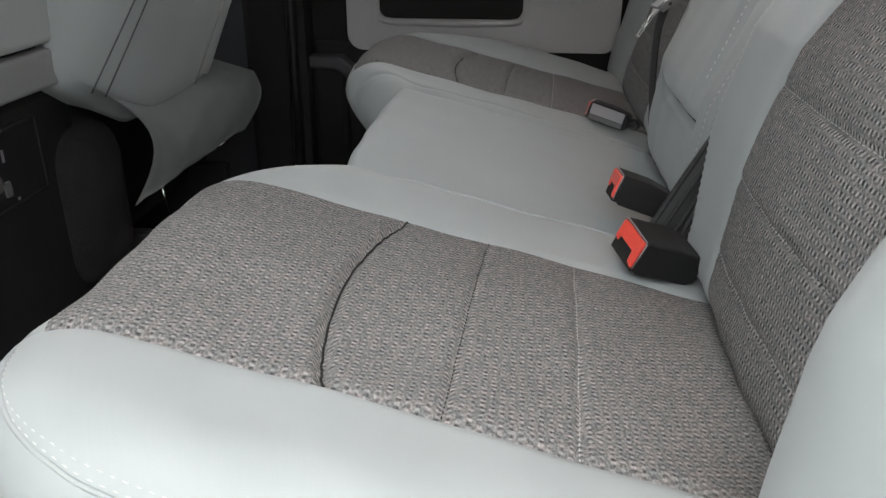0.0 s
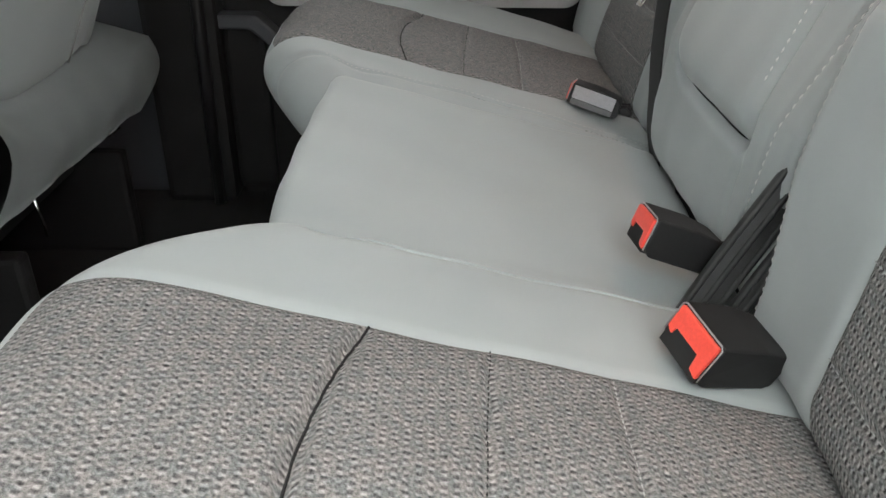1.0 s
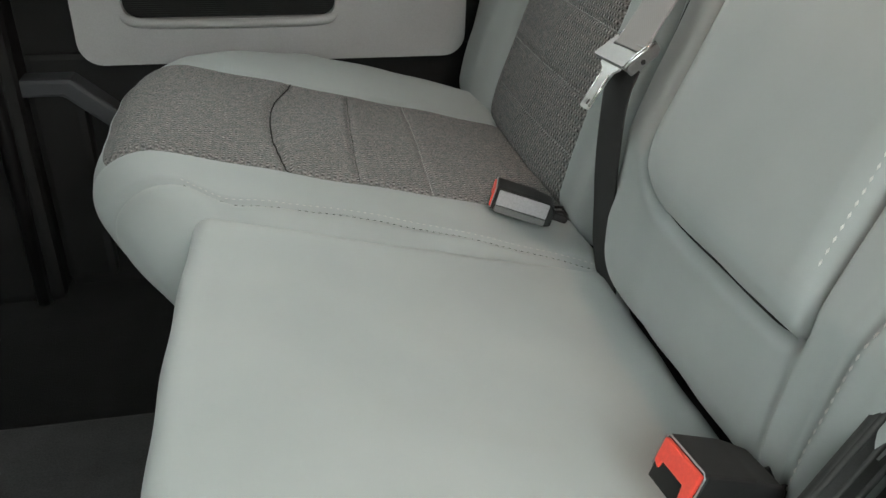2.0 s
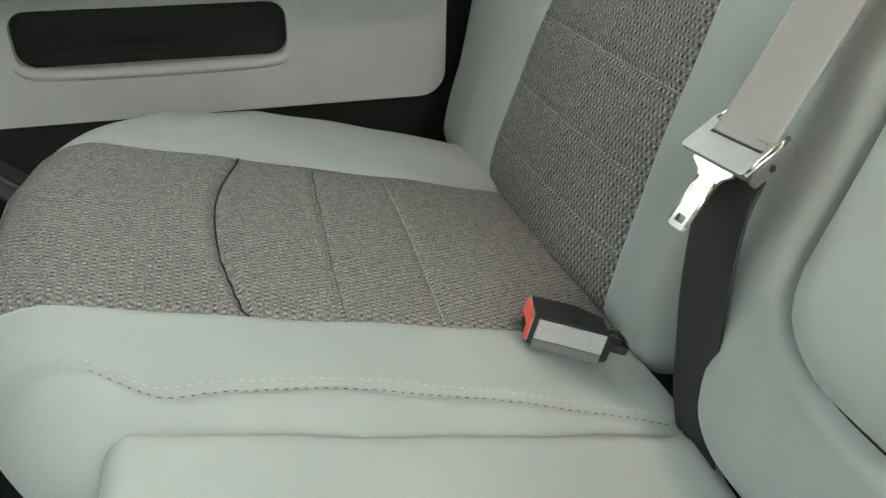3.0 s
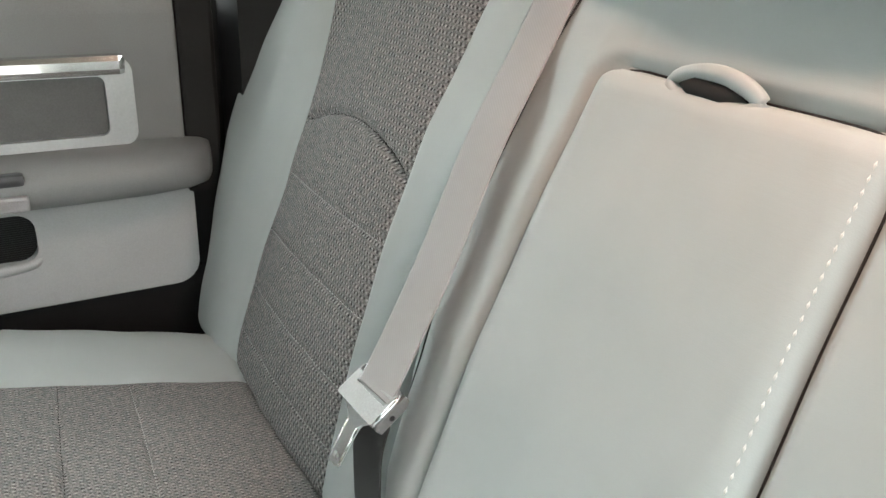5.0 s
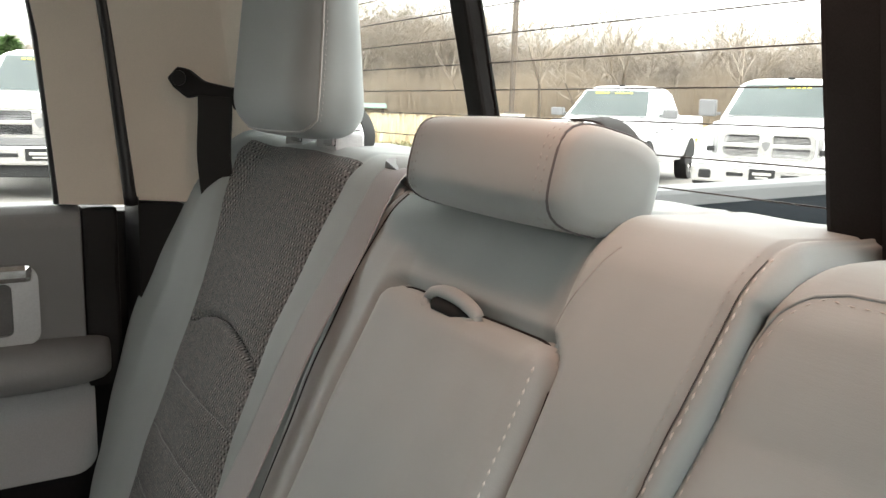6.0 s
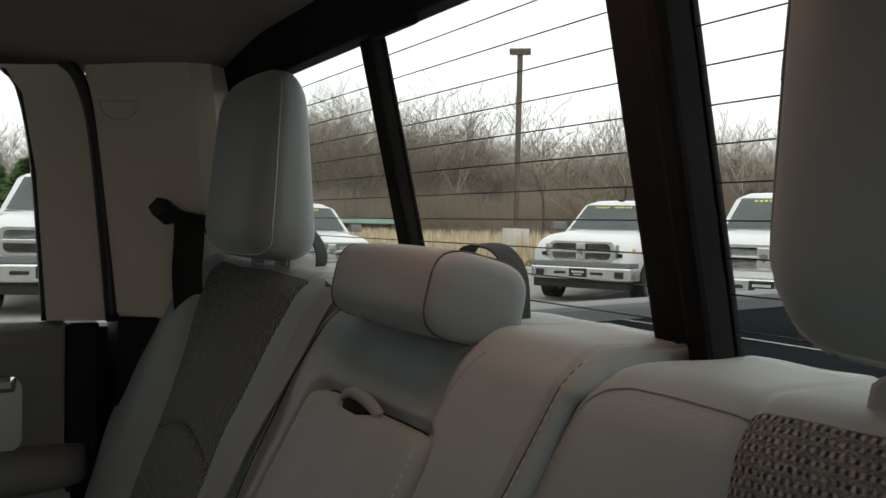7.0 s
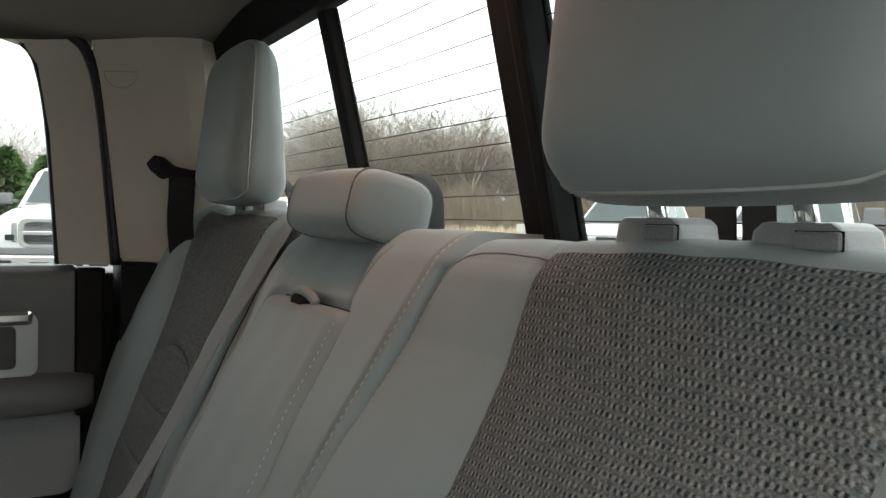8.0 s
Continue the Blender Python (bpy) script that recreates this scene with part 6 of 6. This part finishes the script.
    screen = part("windscreen", bm, CAR_GLASS, t, "dark sloping windscreen")
    for k in range(9):      # unreadable lettering along the top of the screen
        y0 = -0.42 + 0.075 * k + (0.09 if k > 3 else 0)
        part("lettering_bar", boxed(-0.004, 0.004, y0, y0 + 0.05, -0.018, 0.018, 0, Matrix.Translation((slant(0, 1.745) + 0.024, 0, 1.764)) @ Matrix.Rotation(radians(-50), 4, "Y")), YELLOW, screen)
    part("wiper_cowl", boxed(-1.66, -1.56, -0.78, 0.78, 1.285, 1.305, 0.006), TYRE, t)
    part("roof_lamp", boxed(-2.50, -2.42, -0.05, 0.05, 1.90, 1.935, 0.01), TYRE, t)
    # grille: chrome surround, cross bars and dark insets
    g = part("grille_surround", ring(rounded(-0.60, 0.60, 0.74, 1.10, 0.10), rounded(-0.54, 0.54, 0.78, 1.06, 0.08), "x", -0.16, -0.055), BUMPER, t, "chrome grille surround")
    part("grille_inset", prism(rounded(-0.55, 0.55, 0.77, 1.07, 0.08), "x", -0.14, -0.10, 0), TYRE, g)
    part("cross_bar", boxed(-0.11, -0.052, -0.55, 0.55, 0.895, 0.950, 0.012), BUMPER, g)
    part("cross_bar", boxed(-0.11, -0.050, -0.09, 0.09, 0.77, 1.07, 0.02), BUMPER, g)
    part("badge", prism([(-0.055, 0.96), (0.0, 0.985), (0.055, 0.96), (0.04, 0.90), (0.0, 0.855), (-0.04, 0.90)], "x", -0.05, -0.036, 0.004), GREY_TRIM, g, "plain dark shield badge")
    for k in range(3 if not heavy else 5):
        for z0 in (0.785, 0.955):
            part("grille_slat", boxed(-0.118, -0.096, -0.54, 0.54, z0 + 0.028 * k * (1 if not heavy else 0.62), z0 + 0.028 * k * (1 if not heavy else 0.62) + 0.006, 0), TYRE if not heavy else BUMPER, g)
    for s in (-1, 1):
        lamp = prism([(s * 0.62, 0.80), (s * 0.62, 1.05), (s * 0.86, 1.03), (s * 0.90, 0.98), (s * 0.90, 0.82)], "x", -0.30, -0.075, 0.01)
        for v in lamp.verts:
            v.co.x -= max(0, abs(v.co.y) - 0.66) * 0.55
        h = part("headlight", lamp, LAMP_GLASS, t, "clear headlight with amber corner")
        part("amber_corner", boxed(-0.42, -0.165, s * 0.895 - 0.035, s * 0.895 + 0.035, 0.88, 0.985, 0.012), AMBER, h)
        part("dark_reflector", boxed(-0.10, -0.068, s * 0.70 - 0.05, s * 0.70 + 0.05, 0.83, 0.90, 0.01), TYRE, h)
    # valance and bumper
    part("valance", prism([(0.0, -0.90), (0.02, -0.60), (0.03, 0.0), (0.02, 0.60), (0.0, 0.90), (-0.30, 0.98), (-0.30, -0.98)], "z", 0.655, 0.735, 0.01), GREY_TRIM if not heavy else WHITE, t)
    part("bumper", prism([(0.0, -0.92), (0.06, -0.60), (0.08, 0.0), (0.06, 0.60), (0.0, 0.92), (-0.35, 1.0), (-0.35, 0.9), (-0.35, -0.9), (-0.35, -1.0)], "z", 0.42, 0.650, 0.03), BUMPER, t, "chrome front bumper")
    part("air_dam", prism([(-0.02, -0.88), (0.03, 0.0), (-0.02, 0.88), (-0.30, 0.90), (-0.30, -0.90)], "z", 0.27, 0.425, 0.02), TYRE, t)
    for s in (-1, 1):
        part("fog_lamp", boxed(0.0, 0.062, s * 0.73 - 0.08, s * 0.73 + 0.08, 0.47, 0.585, 0.02), TYRE, t, "dark fog lamp recess")
        part("tow_slot", boxed(0.02, 0.082, s * 0.34 - 0.11, s * 0.34 + 0.11, 0.515, 0.565, 0.015), TYRE, t)
    plate = part("plate", boxed(0.07, 0.094, -0.16, 0.16, 0.475, 0.625, 0.006), TYRE, t, "black dealer plate")
    part("plate_bar", boxed(0.094, 0.097, -0.115, 0.115, 0.545, 0.580, 0.003), STRIPE, plate)
    part("plate_bar", boxed(0.094, 0.097, -0.08, 0.08, 0.505, 0.525, 0.003), STRIPE, plate)
    part("side_script", boxed(-1.62, -1.40, -0.992, -0.984, 1.02, 1.05, 0), GREY_TRIM, t)
    part("side_script", boxed(-1.62, -1.40, 0.984, 0.992, 1.02, 1.05, 0), GREY_TRIM, t)
    return t


HEAD = 180 + 29
pickup("white pickup truck with chrome bumper facing the lot", *polar(42.3, 15.9), HEAD, 1.12)
pickup("taller white pickup truck with slatted chrome grille", *polar(54.6, 13.2), HEAD, 1.17, True)
pickup("white pickup truck parked beside field grass", *polar(24.5, 15.6), 264)
pickup("white pickup truck seen through far door window", *polar(6.0, 13.0), 258, 1.2)
pickup("white pickup truck parked farther along the row", *polar(66.0, 14.5), HEAD, 1.12)


# ---- the truck's own bed behind the back window ----
def bed():
    b = thing("truck_bed", "light grey truck bed with black folding cover", "truck bed")
    b.location = (1.7, 0, 0.4)
    base = Matrix.Translation(-b.location)
    rake = Matrix.Translation((0.8, 0, 0.765)) @ Matrix.Rotation(radians(-1.0), 4, "Y") @ Matrix.Translation((-0.8, 0, -0.765))
    RAIL = grained("grey_rail_cap", (0.17, 0.175, 0.18), 0.6, 200, 6, 0.15, 0.1, 0.001, spec=0.25)
    COVER = grained("black_cover_vinyl", (0.013, 0.015, 0.017), 0.95, 250, 3, 0.3, 0.3, 0.002, spec=0.0)
    for name, bm, mat, lab in (
        ("side_rail", boxed(0.80, 2.85, 0.815, 0.905, 0.700, 0.780, 0.012), RAIL, "pale grey rail cap"),
        ("side_rail", boxed(0.80, 2.85, -0.885, -0.795, 0.700, 0.780, 0.012), RAIL, "pale grey rail cap"),
        ("bed_side", boxed(0.80, 2.85, 0.83, 0.93, -0.25, 0.705, 0.02), WHITE, ""),
        ("bed_side", boxed(0.80, 2.85, -0.91, -0.81, -0.25, 0.705, 0.02), WHITE, ""),
        ("tailgate", boxed(2.80, 2.86, -0.80, 0.82, -0.20, 0.765, 0.02), WHITE, ""),
        ("cover_panel", boxed(0.82, 1.496, -0.79, 0.812, 0.715, 0.742, 0.006), COVER, "black cover panel"),
        ("cover_panel", boxed(1.504, 2.186, -0.79, 0.812, 0.715, 0.742, 0.006), COVER, "black cover panel"),
        ("cover_panel", boxed(2.194, 2.79, -0.79, 0.812, 0.715, 0.742, 0.006), COVER, "black cover panel"),
        ("cover_hinge", boxed(1.4975, 1.5025, -0.79, 0.812, 0.7395, 0.7415, 0), STRIPE, "pale hinge strip"),
        ("cover_hinge", boxed(2.1875, 2.1925, -0.79, 0.812, 0.7395, 0.7415, 0), STRIPE, "pale hinge strip"),
    ):
        bmesh.ops.transform(bm, matrix=rake, verts=bm.verts)
        ob = part(name, bm, mat, b, lab)
        ob.matrix_parent_inverse = base


bed()
